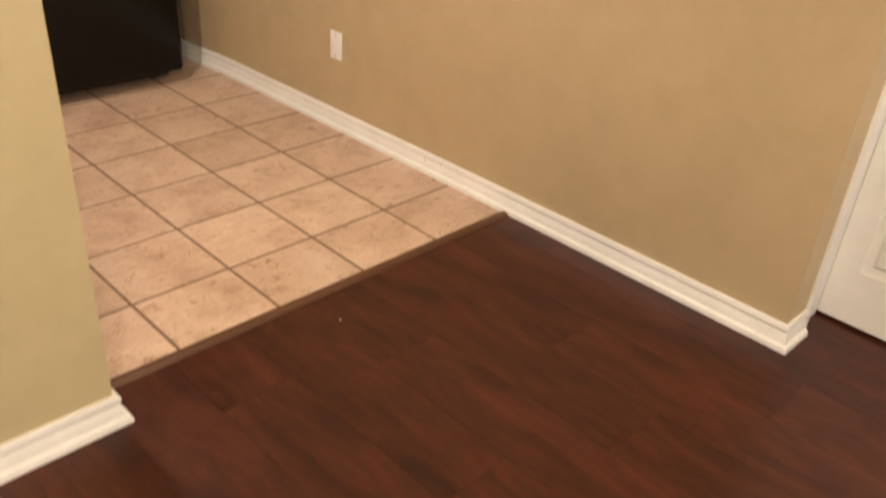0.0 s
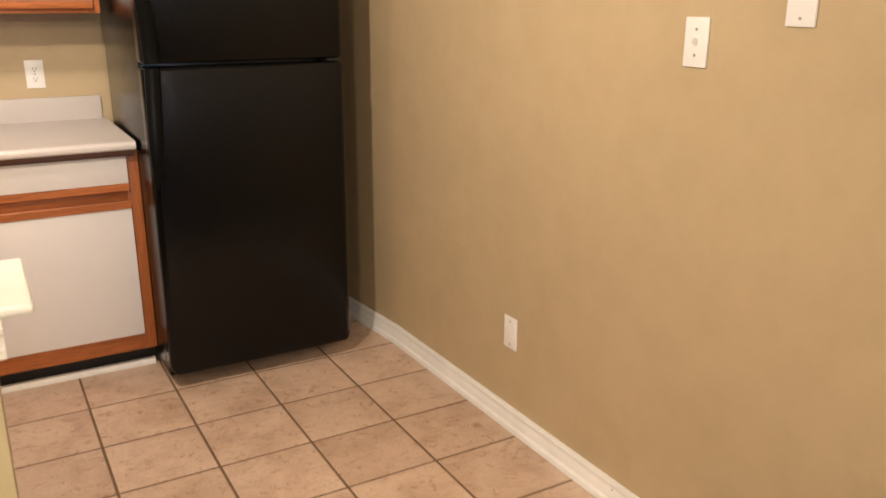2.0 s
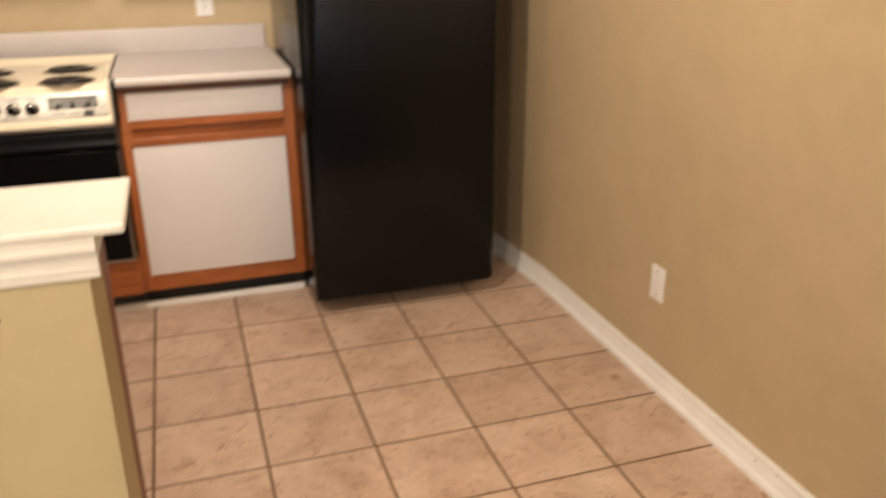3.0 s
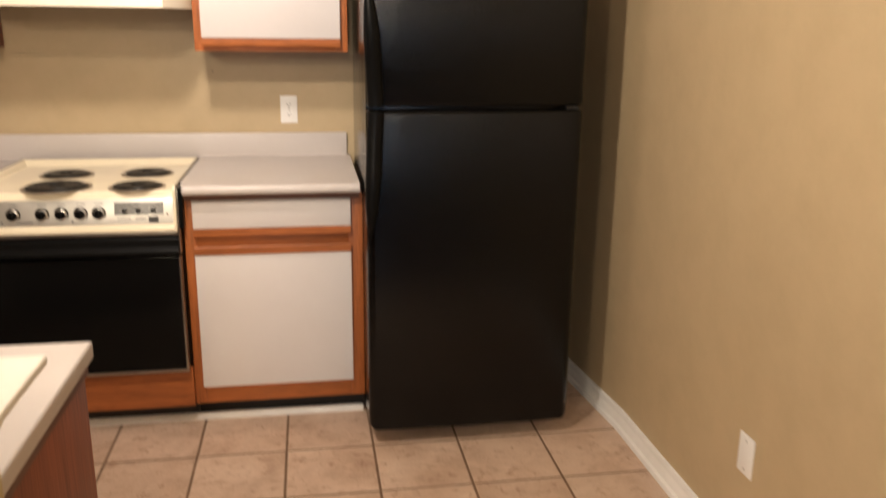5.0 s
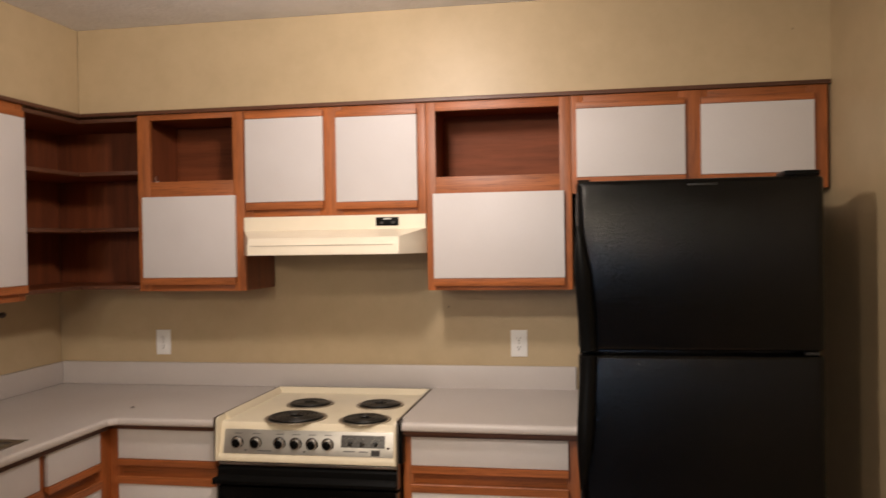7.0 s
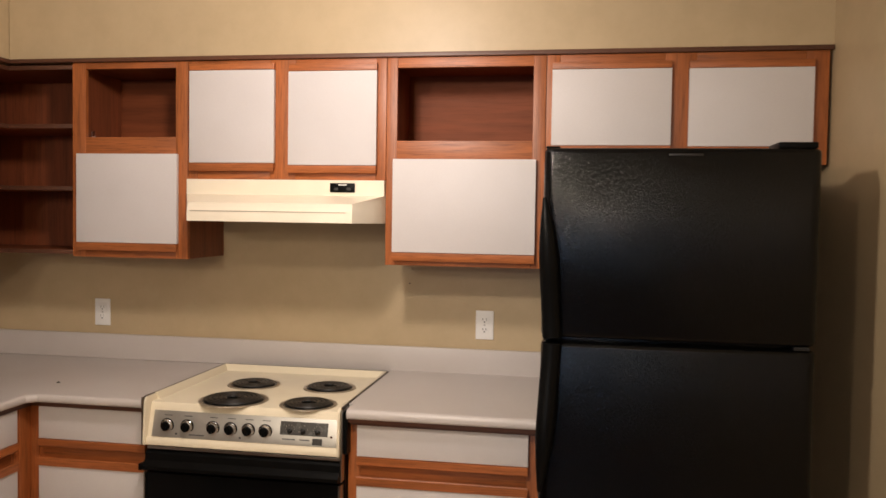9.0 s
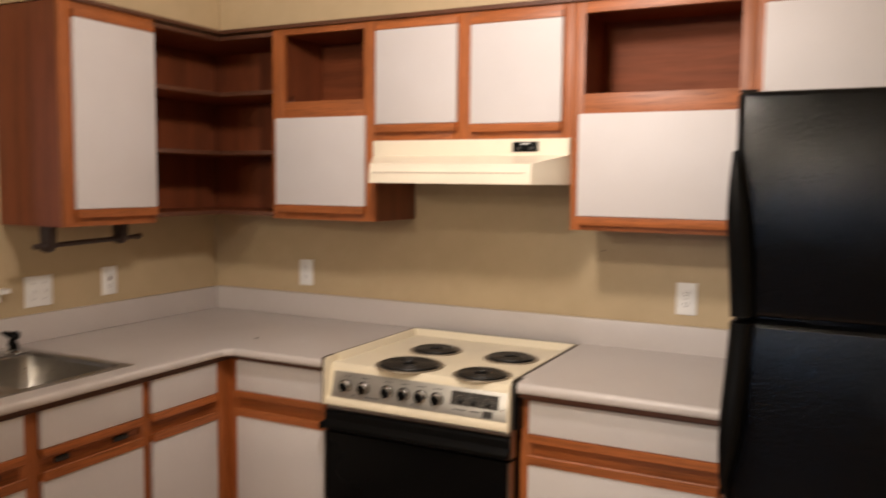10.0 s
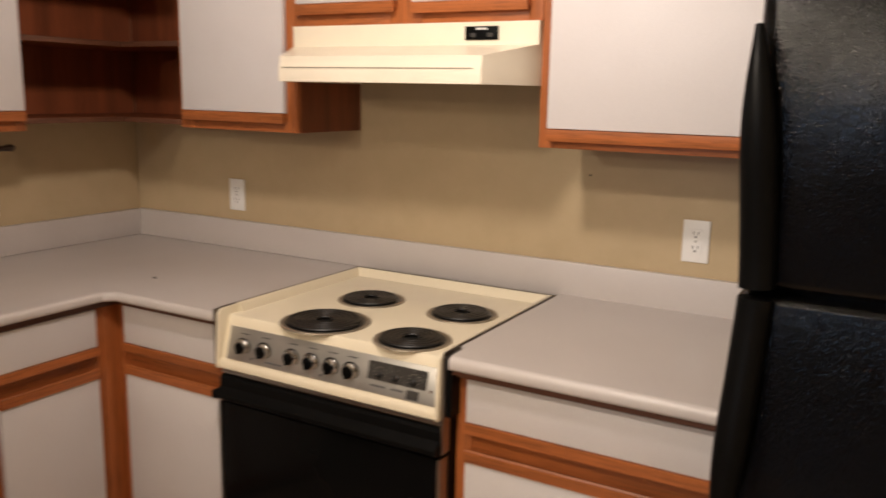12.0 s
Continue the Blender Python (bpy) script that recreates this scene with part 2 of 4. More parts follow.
def prism(profile, a0, a1, axis="x", bev=0.0):
    """A profile of (p, q) pairs swept along an axis: x takes (y, z), y takes (x, z), z takes (x, y)."""
    bm = bmesh.new()

    def at(p, q, a):
        return {"x": (a, p, q), "y": (p, a, q), "z": (p, q, a)}[axis]
    lo = [bm.verts.new(at(p, q, a0)) for p, q in profile]
    hi = [bm.verts.new(at(p, q, a1)) for p, q in profile]
    n = len(profile)
    bm.faces.new(lo)
    bm.faces.new(hi)
    for i in range(n):
        bm.faces.new((lo[i], lo[(i + 1) % n], hi[(i + 1) % n], hi[i]))
    bmesh.ops.recalc_face_normals(bm, faces=bm.faces)
    if bev:
        bmesh.ops.bevel(bm, geom=bm.edges[:], offset=bev, segments=2, profile=0.6, affect="EDGES", clamp_overlap=True)
    return bm


def lathe(profile, centre, axis="z", seg=32):
    """(radius, height) pairs turned round an axis through centre."""
    bm = bmesh.new()
    rings = []
    for r, h in profile:
        ring = []
        for k in range(seg):
            a = 2 * math.pi * k / seg
            c, s = r * math.cos(a), r * math.sin(a)
            p = {"z": (c, s, h), "y": (c, h, s), "x": (h, c, s)}[axis]
            ring.append(bm.verts.new(Vector(centre) + Vector(p)))
        rings.append(ring)
    for a, b in zip(rings, rings[1:]):
        for k in range(seg):
            bm.faces.new((a[k], a[(k + 1) % seg], b[(k + 1) % seg], b[k]))
    bm.faces.new(rings[0])
    bm.faces.new(rings[-1])
    bmesh.ops.remove_doubles(bm, verts=bm.verts, dist=1e-6)
    bmesh.ops.recalc_face_normals(bm, faces=bm.faces)
    return bm


def tube(points, radius, seg=10, flat=1.0, ref=(0, 0, 1)):
    """A round bar along a line of points; radius may be one number or one for each point."""
    bm = bmesh.new()
    pts = [Vector(p) for p in points]
    radii = radius if isinstance(radius, list) else [radius] * len(pts)
    rings = []
    for i, p in enumerate(pts):
        d = (pts[min(i + 1, len(pts) - 1)] - pts[max(i - 1, 0)]).normalized()
        u = d.cross(Vector(ref))
        if u.length < 0.05:
            u = d.cross(Vector((0, 1, 0)))
        u.normalize()
        w = d.cross(u)
        rings.append([bm.verts.new(p + radii[i] * (math.cos(a) * u + flat * math.sin(a) * w))
                      for a in [2 * math.pi * k / seg for k in range(seg)]])
    for a, b in zip(rings, rings[1:]):
        for k in range(seg):
            bm.faces.new((a[k], a[(k + 1) % seg], b[(k + 1) % seg], b[k]))
    bm.faces.new(rings[0])
    bm.faces.new(rings[-1])
    bmesh.ops.recalc_face_normals(bm, faces=bm.faces)
    return bm


def plate(fixed_axis, f0, f1, u0, u1, z0, z1, holes):
    """A wall with openings through it; fixed_axis is the axis of its thickness."""
    us = sorted({u0, u1, *[h[0] for h in holes], *[h[1] for h in holes]})
    zs = sorted({z0, z1, *[h[2] for h in holes], *[h[3] for h in holes]})
    bm = bmesh.new()

    def at(u, f, z):
        return (f, u, z) if fixed_axis == "x" else (u, f, z)
    grid = {(u, z): bm.verts.new(at(u, f0, z)) for u in us for z in zs}
    for ua, ub in zip(us, us[1:]):
        for za, zb in zip(zs, zs[1:]):
            cu, cz = (ua + ub) / 2, (za + zb) / 2
            if not any(h[0] < cu < h[1] and h[2] < cz < h[3] for h in holes):
                bm.faces.new((grid[ua, za], grid[ub, za], grid[ub, zb], grid[ua, zb]))
    got = bmesh.ops.extrude_face_region(bm, geom=bm.faces[:])
    for v in [g for g in got["geom"] if isinstance(g, bmesh.types.BMVert)]:
        v.co = Vector(at(*(v.co.y if fixed_axis == "x" else v.co.x, f1, v.co.z)))
    bmesh.ops.delete(bm, geom=[v for v in bm.verts if not v.link_faces], context="VERTS")
    bmesh.ops.recalc_face_normals(bm, faces=bm.faces)
    return bm


def mesh_of(name, bm, material, smooth=True):
    me = bpy.data.meshes.new(name)
    bm.to_mesh(me)
    bm.free()
    me.materials.append(material)
    if smooth:
        for p in me.polygons:
            p.use_smooth = True
        me.set_sharp_from_angle(angle=radians(32))
    return me


def hang(ob, parent):
    ob.parent = parent
    ob.matrix_parent_inverse = parent.matrix_basis.inverted() if parent.parent is None else Matrix.Identity(4)
    return ob


def part(name, bm, material, parent, label=""):
    ob = hang(new(name, mesh_of(name, bm, material)), parent)
    return tagged(ob, label)


def thing(name, place, label, category, group=""):
    ob = new(name)
    ob.empty_display_size = 0.1
    ob.location = place
    return tagged(ob, label, category, group)


def setting(name, bm, material, label="", category=""):
    return tagged(new(name, mesh_of(name, bm, material)), label, category, kind="structure")


# ---- the shell ----
XR, YB, XL, CEIL = 2.925, 5.10, -0.55, 2.53
THR0, THR1 = 2.340, 2.376
XD = 3.17
HWX = 1.384
setting("floor", slab(-3.6, 4.2, -4.7, 5.3, -0.15, -0.012), M_SUB, "concrete subfloor under the planks and tiles", "floor")


def east_face(y):
    """The kitchen's side wall runs a little out of square and comes in to meet the last cabinet."""
    return XR - 0.0128 * max(0.0, y - 2.6) - 0.042 * min(1.0, max(0.0, (y - 4.2) / 0.5))


setting("wall_east", prism([(XR, 1.325), (XR + 0.118, 1.325), (XR + 0.118, YB), (east_face(YB), YB), (east_face(4.7), 4.7), (east_face(4.2), 4.2), (XR, 2.6)], 0, CEIL, "z"), M_WALL, "beige painted kitchen wall", "wall")
setting("wall_north", slab(-3.6, XR + 0.3, YB, YB + 0.12, 0, CEIL), M_WALL, "beige painted wall behind the cabinets", "wall")
setting("wall_west", plate("x", XL - 0.12, XL, 2.23, YB - 0.002, 0, CEIL - 0.002, [(2.75, 3.93, 1.12, 2.13)]), M_WALL, "beige wall with a pass-through opening over the sink", "wall")
setting("wall_far_west", slab(-3.7, -3.6, -4.7, YB, 0, CEIL), M_WALL, "plain beige wall of the next room", "wall")
# out of view; its dark colour is chosen to darken what the fridge mirrors
setting("wall_south", slab(-3.6, 4.2, -4.7, -4.6, 0, CEIL), M_WALL_DARK, "plain unseen wall, dark brown to dim the fridge's reflection", "wall")
setting("wall_door", plate("x", XD, XD + 0.12, -4.6, 1.46, 0, CEIL - 0.002, [(0.53, 1.335, 0.0, 2.05)]), M_WALL, "beige wall holding the white door", "wall")
setting("wall_nook", slab(XR + 0.119, XD - 0.001, 1.347, 1.46, 0, CEIL - 0.003), M_WALL, "short return of beige wall", "wall")
setting("wall_behind_door", slab(4.1, 4.2, -4.6, 1.6, 0, CEIL), M_WALL, "plain wall behind the door", "wall")
setting("ceiling", slab(-3.7, 4.2, -4.7, YB + 0.12, CEIL, CEIL + 0.1), M_CEIL, "white textured ceiling", "ceiling")
SOF = 4.775
setting("soffit_back", slab(-0.212, XR - 0.001, SOF, YB - 0.001, 2.152, CEIL - 0.001), M_WALL, "beige soffit above the wall cabinets", "soffit")
setting("soffit_left", slab(XL + 0.001, -0.215, 3.99, YB - 0.001, 2.152, CEIL - 0.001), M_WALL, "beige soffit above the corner cabinets", "soffit")


def molding(name, axis, a0, a1, face, out, m0=0, m1=0, label="white painted baseboard", h=0.078):
    """Baseboard with a rounded top; face is the wall's plane, out the side it stands on."""
    p = [(0, 0), (0.029, 0), (0.029, 0.010), (0.026, 0.017), (0.017, 0.021), (0.015, h * 0.45), (0.012, h * 0.58), (0.0085, h * 0.66), (0.0085, h * 0.72), (0.013, h * 0.78), (0.013, h * 0.9), (0.009, h), (0, h)]
    bm = prism([(face + out * (d + 0.0005), z) for d, z in p], a0, a1, axis)
    k = 0 if axis == "x" else 1
    for v in bm.verts:
        d = (v.co[1 - k] - face) * out
        v.co[k] += (m0 if abs(v.co[k] - a0) < abs(v.co[k] - a1) else m1) * d
    return setting(name, bm, M_TRIM, label, "baseboard")


molding("baseboard", "y", 1.325, 2.6, XR, -1, -1, 0)
for y0, y1 in ((2.6005, 4.1995), (4.2, 4.6995), (4.7, 4.98)):
    for v in molding("baseboard", "y", y0, y1, XR, -1).data.vertices:
        v.co.x += east_face(v.co.y) - XR
molding("baseboard", "x", XR, XR + 0.1175, 1.325, -1, -1, 0)
molding("baseboard", "x", XL - 0.12, HWX, 2.231, -1, 0, 1)
molding("baseboard", "y", 2.231, THR0 - 0.001, HWX, 1, -1, 0)
molding("baseboard", "y", -4.6, 0.464, XD, -1)
molding("baseboard", "x", -3.6, 3.1, -4.6, 1)

# the door in the nook
door = tagged(new("door_1"), "closed white painted panel door", "door", kind="structure")
door.location = (XD, 0.82, 0)


def door_leaf():
    y0, y1, z0, z1 = 0.535, 1.331, 0.012, 2.04
    panels = []
    for a, b in ((y0 + 0.075, (y0 + y1) / 2 - 0.05), ((y0 + y1) / 2 + 0.05, y1 - 0.075)):
        for c, d in ((0.185, 0.80), (0.93, 1.56), (1.68, 1.92)):
            panels.append((a, b, c, d))
    part("leaf", plate("x", XD + 0.012, XD + 0.05, y0, y1, z0, z1, panels), M_DOOR, door)
    for a, b, c, d in panels:
        bm = slab(XD + 0.022, XD + 0.045, a, b, c, d)
        bmesh.ops.inset_region(bm, faces=[f for f in bm.faces if f.normal.x < -0.9], thickness=0.035, depth=0.0)
        got = [f for f in bm.faces if f.normal.x < -0.9 and f.calc_area() > 0.03]
        bmesh.ops.inset_region(bm, faces=got[:1], thickness=0.018, depth=0.009)
        part("panel", bm, M_DOOR, door)
    part("knob", lathe([(0.001, -0.06), (0.02, -0.058), (0.027, -0.045), (0.022, -0.03), (0.011, -0.022), (0.011, -0.006), (0.028, -0.004), (0.028, 0.0)], (XD + 0.012, 0.60, 0.96), "x"), M_STEEL, door, "satin metal knob")


door_leaf()
setting("trim", merge(slab(XR + 0.1185, XR + 0.150, 1.312, 1.3465, 0, 2.115, 0.006), slab(XR + 0.1505, XD + 0.009, 1.3315, 1.3465, 0, 2.115)), M_TRIM, "white painted door casing and jamb", "trim")
setting("trim", slab(XD - 0.018, XD - 0.0005, 0.465, 0.529, 0, 2.115, 0.005), M_TRIM, "white painted door casing", "trim")
setting("trim", slab(XD - 0.018, XD - 0.0005, 0.530, 1.330, 2.051, 2.115, 0.005), M_TRIM, "white painted door head casing", "trim")

# the half wall and its cap
half = tagged(new("half_wall"), "yellow-beige half wall with a white molded cap", "half wall", kind="structure")
half.location = (0.4, 2.32, 0)
part("wall_body", slab(XL - 0.12, HWX, 2.231, 2.372, 0.0, 1.102), M_WALL_HALF, half)
part("cap", slab(XL - 0.12, 1.434, 2.214, 2.420, 1.1035, 1.116, 0.0055, 4), M_CAP, half, "white painted cap board")


def cap_molding():
    prof = [(d, z + 0.006) for d, z in ((0, 1.043), (0.006, 1.043), (0.0075, 1.045), (0.0075, 1.053), (0.0095, 1.055), (0.0085, 1.060), (0.009, 1.070), (0.0125, 1.077), (0.0145, 1.079), (0.0145, 1.085), (0.0125, 1.087), (0.0125, 1.097), (0, 1.097))]
    part("cap_molding", prism([(2.2305 - d, z) for d, z in prof], XL - 0.12, HWX + 0.014, "x"), M_CAP, half, "stepped white molding")
    part("cap_molding", prism([(HWX + 0.0005 + d, z) for d, z in prof], 2.2315, 2.375, "y"), M_CAP, half, "stepped white molding")


cap_molding()
setting("threshold", prism([(THR0, 0.0), (THR0 + 0.004, 0.006), (THR0 + 0.014, 0.010), (THR1 - 0.014, 0.010), (THR1 - 0.004, 0.007), (THR1, 0.0)], HWX + 0.001, XR - 0.0295, "x"), M_THRESH, "dark wood transition strip between planks and tiles", "threshold")

# sill of the pass-through
setting("window_sill", merge(slab(XL - 0.15, XL + 0.045, 2.69, 4.0, 1.133, 1.150, 0.005), slab(XL + 0.001, XL + 0.022, 2.71, 3.975, 1.100, 1.1325, 0.004)), M_TRIM, "white painted sill of the pass-through", "sill")


# ---- cabinets ----
def back_run(u, d, z):
    return Vector((u, FACE_B - d, z))


def left_run(u, d, z):
    return Vector((FACE_L + d, u, z))


FACE_B, FACE_L = 4.775, -0.215


def block(to, u0, u1, d0, d1, z0, z1, bev=0.0):
    bm = slab(u0, u1, d0, d1, z0, z1, bev)
    for v in bm.verts:
        v.co = to(*v.co)
    bmesh.ops.recalc_face_normals(bm, faces=bm.faces)
    return bm


def bar(to, u0, u1, prof):
    """A rail of profile (d, z) along u."""
    bm = bmesh.new()
    lo = [bm.verts.new(to(u0, d, z)) for d, z in prof]
    hi = [bm.verts.new(to(u1, d, z)) for d, z in prof]
    n = len(prof)
    bm.faces.new(lo), bm.faces.new(hi)
    for i in range(n):
        bm.faces.new((lo[i], lo[(i + 1) % n], hi[(i + 1) % n], hi[i]))
    bmesh.ops.recalc_face_normals(bm, faces=bm.faces)
    return bm


def upper_door(cab, to, u0, u1, zs, z0, z1, zt=None):
    """White slab with an oak finger pull along its foot, and an oak strip on top where it has one."""
    d = part("door", block(to, u0, u1, 0.003, 0.021, z0, z1, 0.0015), M_WHITE, cab, "white laminate door")
    part("pull", bar(to, u0, u1, [(0.003, zs + 0.012), (0.012, zs + 0.010), (0.023, zs), (0.025, zs + 0.004), (0.025, z0 - 0.0015), (0.003, z0 - 0.0015)]), M_OAK_H, d, "oak finger pull")
    if zt:
        part("top_strip", block(to, u0, u1, 0.003, 0.021, z1 + 0.001, zt, 0.002), M_OAK_H, d, "oak strip")


def carcass(cab, to, u0, u1, z0, z1, depth, shelf=None, panel=None):
    t = 0.016
    side = panel or M_PANEL
    part("side", block(to, u0, u0 + t, -depth, -0.0195, z0, z1), side, cab)
    part("side", block(to, u1 - t, u1, -depth, -0.0195, z0, z1), side, cab)
    part("bottom", block(to, u0 + t, u1 - t, -depth, -0.0195, z0 + 0.012, z0 + 0.012 + t), M_INNER, cab)
    part("top", block(to, u0 + t, u1 - t, -depth, -0.0195, z1 - t, z1), M_INNER, cab)
    part("back", block(to, u0 + t, u1 - t, -depth, -depth + 0.006, z0 + 0.012 + t, z1 - t), M_INNER, cab)
    if shelf:
        part("shelf", block(to, u0 + t, u1 - t, -depth + 0.007, -0.022, shelf - 0.016, shelf), M_INNER, cab)


def frame_parts(cab, to, stiles, rails, z0, z1):
    for a, b in stiles:
        part("stile", block(to, a, b, -0.019, 0.0, z0, z1, 0.001), M_OAK_V, cab)
    for a, b, c, d in rails:
        part("rail", block(to, a + 0.0004, b - 0.0004, -0.019, -0.0006, c, d, 0.001), M_OAK_H, cab)


UT = 2.150
WOOD = "oak-framed wall cabinet with white laminate doors"

cab = thing("wall_cabinet", (0.3, YB, 1.395), "oak wall cabinet, open cubby above a white laminate door", "cabinet", "wall cabinets")
carcass(cab, back_run, 0.062, 0.545, 1.395, UT, 0.323, 1.862)
frame_parts(cab, back_run, [(0.062, 0.118), (0.496, 0.545)], [(0.118, 0.496, 2.126, UT), (0.118, 0.496, 1.79, 1.862), (0.118, 0.496, 1.395, 1.43)], 1.395, UT)
upper_door(cab, back_run, 0.090, 0.510, 1.422, 1.453, 1.797)
part("hinge", merge(block(back_run, 0.122, 0.140, -0.06, -0.03, 1.863, 1.868), block(back_run, 0.122, 0.126, -0.05, -0.03, 1.868, 1.89)), M_CHROME, cab, "left-over metal bracket")

cab = thing("wall_cabinet", (0.93, YB, 1.70), "short oak wall cabinet with two white doors above the hood", "cabinet", "wall cabinets")
carcass(cab, back_run, 0.547, 1.323, 1.703, UT, 0.323)
frame_parts(cab, back_run, [(0.547, 0.585), (0.875, 0.975), (1.285, 1.323)], [(a, b, c, d) for a, b in ((0.585, 0.875), (0.975, 1.285)) for c, d in ((2.10, UT), (1.703, 1.75))], 1.703, UT)
upper_door(cab, back_run, 0.561, 0.898, 1.733, 1.764, 2.110, 2.136)
upper_door(cab, back_run, 0.954, 1.291, 1.728, 1.757, 2.102, 2.130)

cab = thing("wall_cabinet", (1.6, YB, 1.393), "oak wall cabinet, open cubby above a wide white flap door", "cabinet", "wall cabinets")
carcass(cab, back_run, 1.325, 1.902, 1.393, UT, 0.323, 1.848)
frame_parts(cab, back_run, [(1.325, 1.364), (1.858, 1.902)], [(1.364, 1.858, 2.113, UT), (1.364, 1.858, 1.77, 1.848), (1.364, 1.858, 1.393, 1.425)], 1.393, UT)
upper_door(cab, back_run, 1.354, 1.873, 1.411, 1.442, 1.781)

cab = thing("wall_cabinet", (2.37, YB, 1.768), "oak wall cabinet with two white doors above the fridge", "cabinet", "wall cabinets")
carcass(cab, back_run, 1.904, 2.842, 1.768, UT, 0.323)
frame_parts(cab, back_run, [(1.904, 1.95), (2.31, 2.415), (2.77, 2.842)], [(a, b, c, d) for a, b in ((1.95, 2.31), (2.415, 2.77)) for c, d in ((2.07, UT), (1.768, 1.82))], 1.768, UT)
upper_door(cab, back_run, 1.924, 2.331, 1.80, 1.831, 2.095, 2.121)
upper_door(cab, back_run, 2.389, 2.792, 1.80, 1.828, 2.093, 2.120)

cab = thing("wall_cabinet", (XL, 4.2, 1.382), "tall narrow oak wall cabinet with one white door", "cabinet", "wall cabinets")
carcass(cab, left_run, 4.0, 4.412, 1.382, UT, 0.333)
frame_parts(cab, left_run, [(4.0, 4.05), (4.375, 4.412)], [(4.05, 4.375, 2.10, UT), (4.05, 4.375, 1.382, 1.42)], 1.382, UT)
upper_door(cab, left_run, 4.043, 4.398, 1.413, 1.444, 2.096, 2.124)


def ell(x0, y1, x1, y0, xf, yf, z0, z1):
    """An L of board in the corner: outer corner (x0, y1), front edges at xf and yf."""
    pts = [(x0, y0), (xf, y0), (xf, yf), (x1, yf), (x1, y1), (x0, y1)]
    return prism(pts, z0, z1, "z")


rack = thing("corner_shelf", (-0.4, 4.95, 1.395), "dark-stained open corner shelf with two shelves", "shelf")
part("back_panel", slab(XL + 0.002, XL + 0.010, 4.414, YB - 0.011, 1.415, UT), M_PANEL, rack)
part("back_panel", slab(XL + 0.011, 0.060, YB - 0.010, YB - 0.002, 1.415, UT), M_PANEL, rack)
for zz, nm in ((1.403, "bottom"), (1.653, "shelf"), (1.897, "shelf"), (2.126, "top")):
    part(nm, ell(XL + 0.011, YB - 0.011, 0.0605, 4.4135, -0.222, FACE_B + 0.006, zz, zz + 0.017), M_INNER, rack)
    part("edge_strip", slab(-0.222, -0.2165, 4.4135, FACE_B + 0.0115, zz, zz + 0.017, 0.002), M_DARKTRIM, rack)
    part("edge_strip", slab(-0.216, 0.0605, FACE_B, FACE_B + 0.0055, zz, zz + 0.017, 0.002), M_DARKTRIM, rack)
part("side", slab(XL + 0.011, -0.24, 4.4135, 4.420, 1.42, 2.122), M_PANEL, rack)

setting("trim", slab(-0.199, 2.852, FACE_B - 0.016, FACE_B - 0.0005, 2.1505, 2.166, 0.002), M_DARKTRIM, "thin dark wooden strip along the cabinet tops", "trim")
setting("trim", slab(-0.2145, -0.1995, 3.985, FACE_B - 0.0005, 2.1505, 2.166, 0.002), M_DARKTRIM, "thin dark wooden strip along the cabinet tops", "trim")

# base cabinets
FB2, FL2 = 4.448, 0.112


def base_back(u, d, z):
    return Vector((u, FB2 - d, z))


def base_left(u, d, z):
    return Vector((FL2 + d, u, z))


def base_unit(to, u0, u1, lo, hi, name, label, depth, rise=0.0, latches=()):
    """Drawer over door: white slabs with oak pulls above and below a dark finger slot. lo and hi: the slabs' sides; rise lifts the finger slot."""
    q = rise
    c = thing(name, to((u0 + u1) / 2, 0, 0.0), label, "cabinet", "base cabinets")
    part("side", block(to, u0, u0 + 0.016, -depth, -0.0195, 0.092, 0.8985), M_PANEL, c)
    part("side", block(to, u1 - 0.016, u1, -depth, -0.0195, 0.092, 0.8985), M_PANEL, c)
    part("bottom", block(to, u0 + 0.0165, u1 - 0.0165, -depth, -0.0195, 0.092, 0.108), M_INNER, c)
    part("kick", block(to, u0, u1, -0.095, -0.08, 0.0, 0.0915), M_KICK, c, "black toe kick")
    part("slot_back", block(to, lo, hi, -0.030, -0.0195, 0.66, 0.78), M_INNER, c)
    frame_parts(c, to, [(u0, lo + 0.006), (hi - 0.006, u1)], [(lo + 0.006, hi - 0.006, 0.872, 0.8985), (lo + 0.006, hi - 0.006, 0.685 + q, 0.748 + q), (lo + 0.006, hi - 0.006, 0.092, 0.165)], 0.092, 0.8985)
    f = part("drawer_front", block(to, lo, hi, 0.003, 0.020, 0.770 + q, 0.883, 0.0015), M_WHITE, c, "white laminate drawer front")
    part("pull", bar(to, lo, hi, [(0.003, 0.752 + q), (0.012, 0.750 + q), (0.023, 0.741 + q), (0.025, 0.744 + q), (0.025, 0.7685 + q), (0.003, 0.7685 + q)]), M_OAK_H, f, "oak finger pull")
    d = part("door", block(to, lo, hi, 0.003, 0.020, 0.165, 0.672 + q, 0.0015), M_WHITE, c, "white laminate door")
    part("pull", bar(to, lo, hi, [(0.003, 0.6735 + q), (0.025, 0.6735 + q), (0.025, 0.700 + q), (0.022, 0.7035 + q), (0.012, 0.696 + q), (0.003, 0.694 + q)]), M_OAK_H, d, "oak finger pull")
    for a, b in latches:
        part("latch", block(to, a, b, -0.002, 0.009, 0.712, 0.728, 0.003), M_SLOT, c, "black plastic latch")
    return c


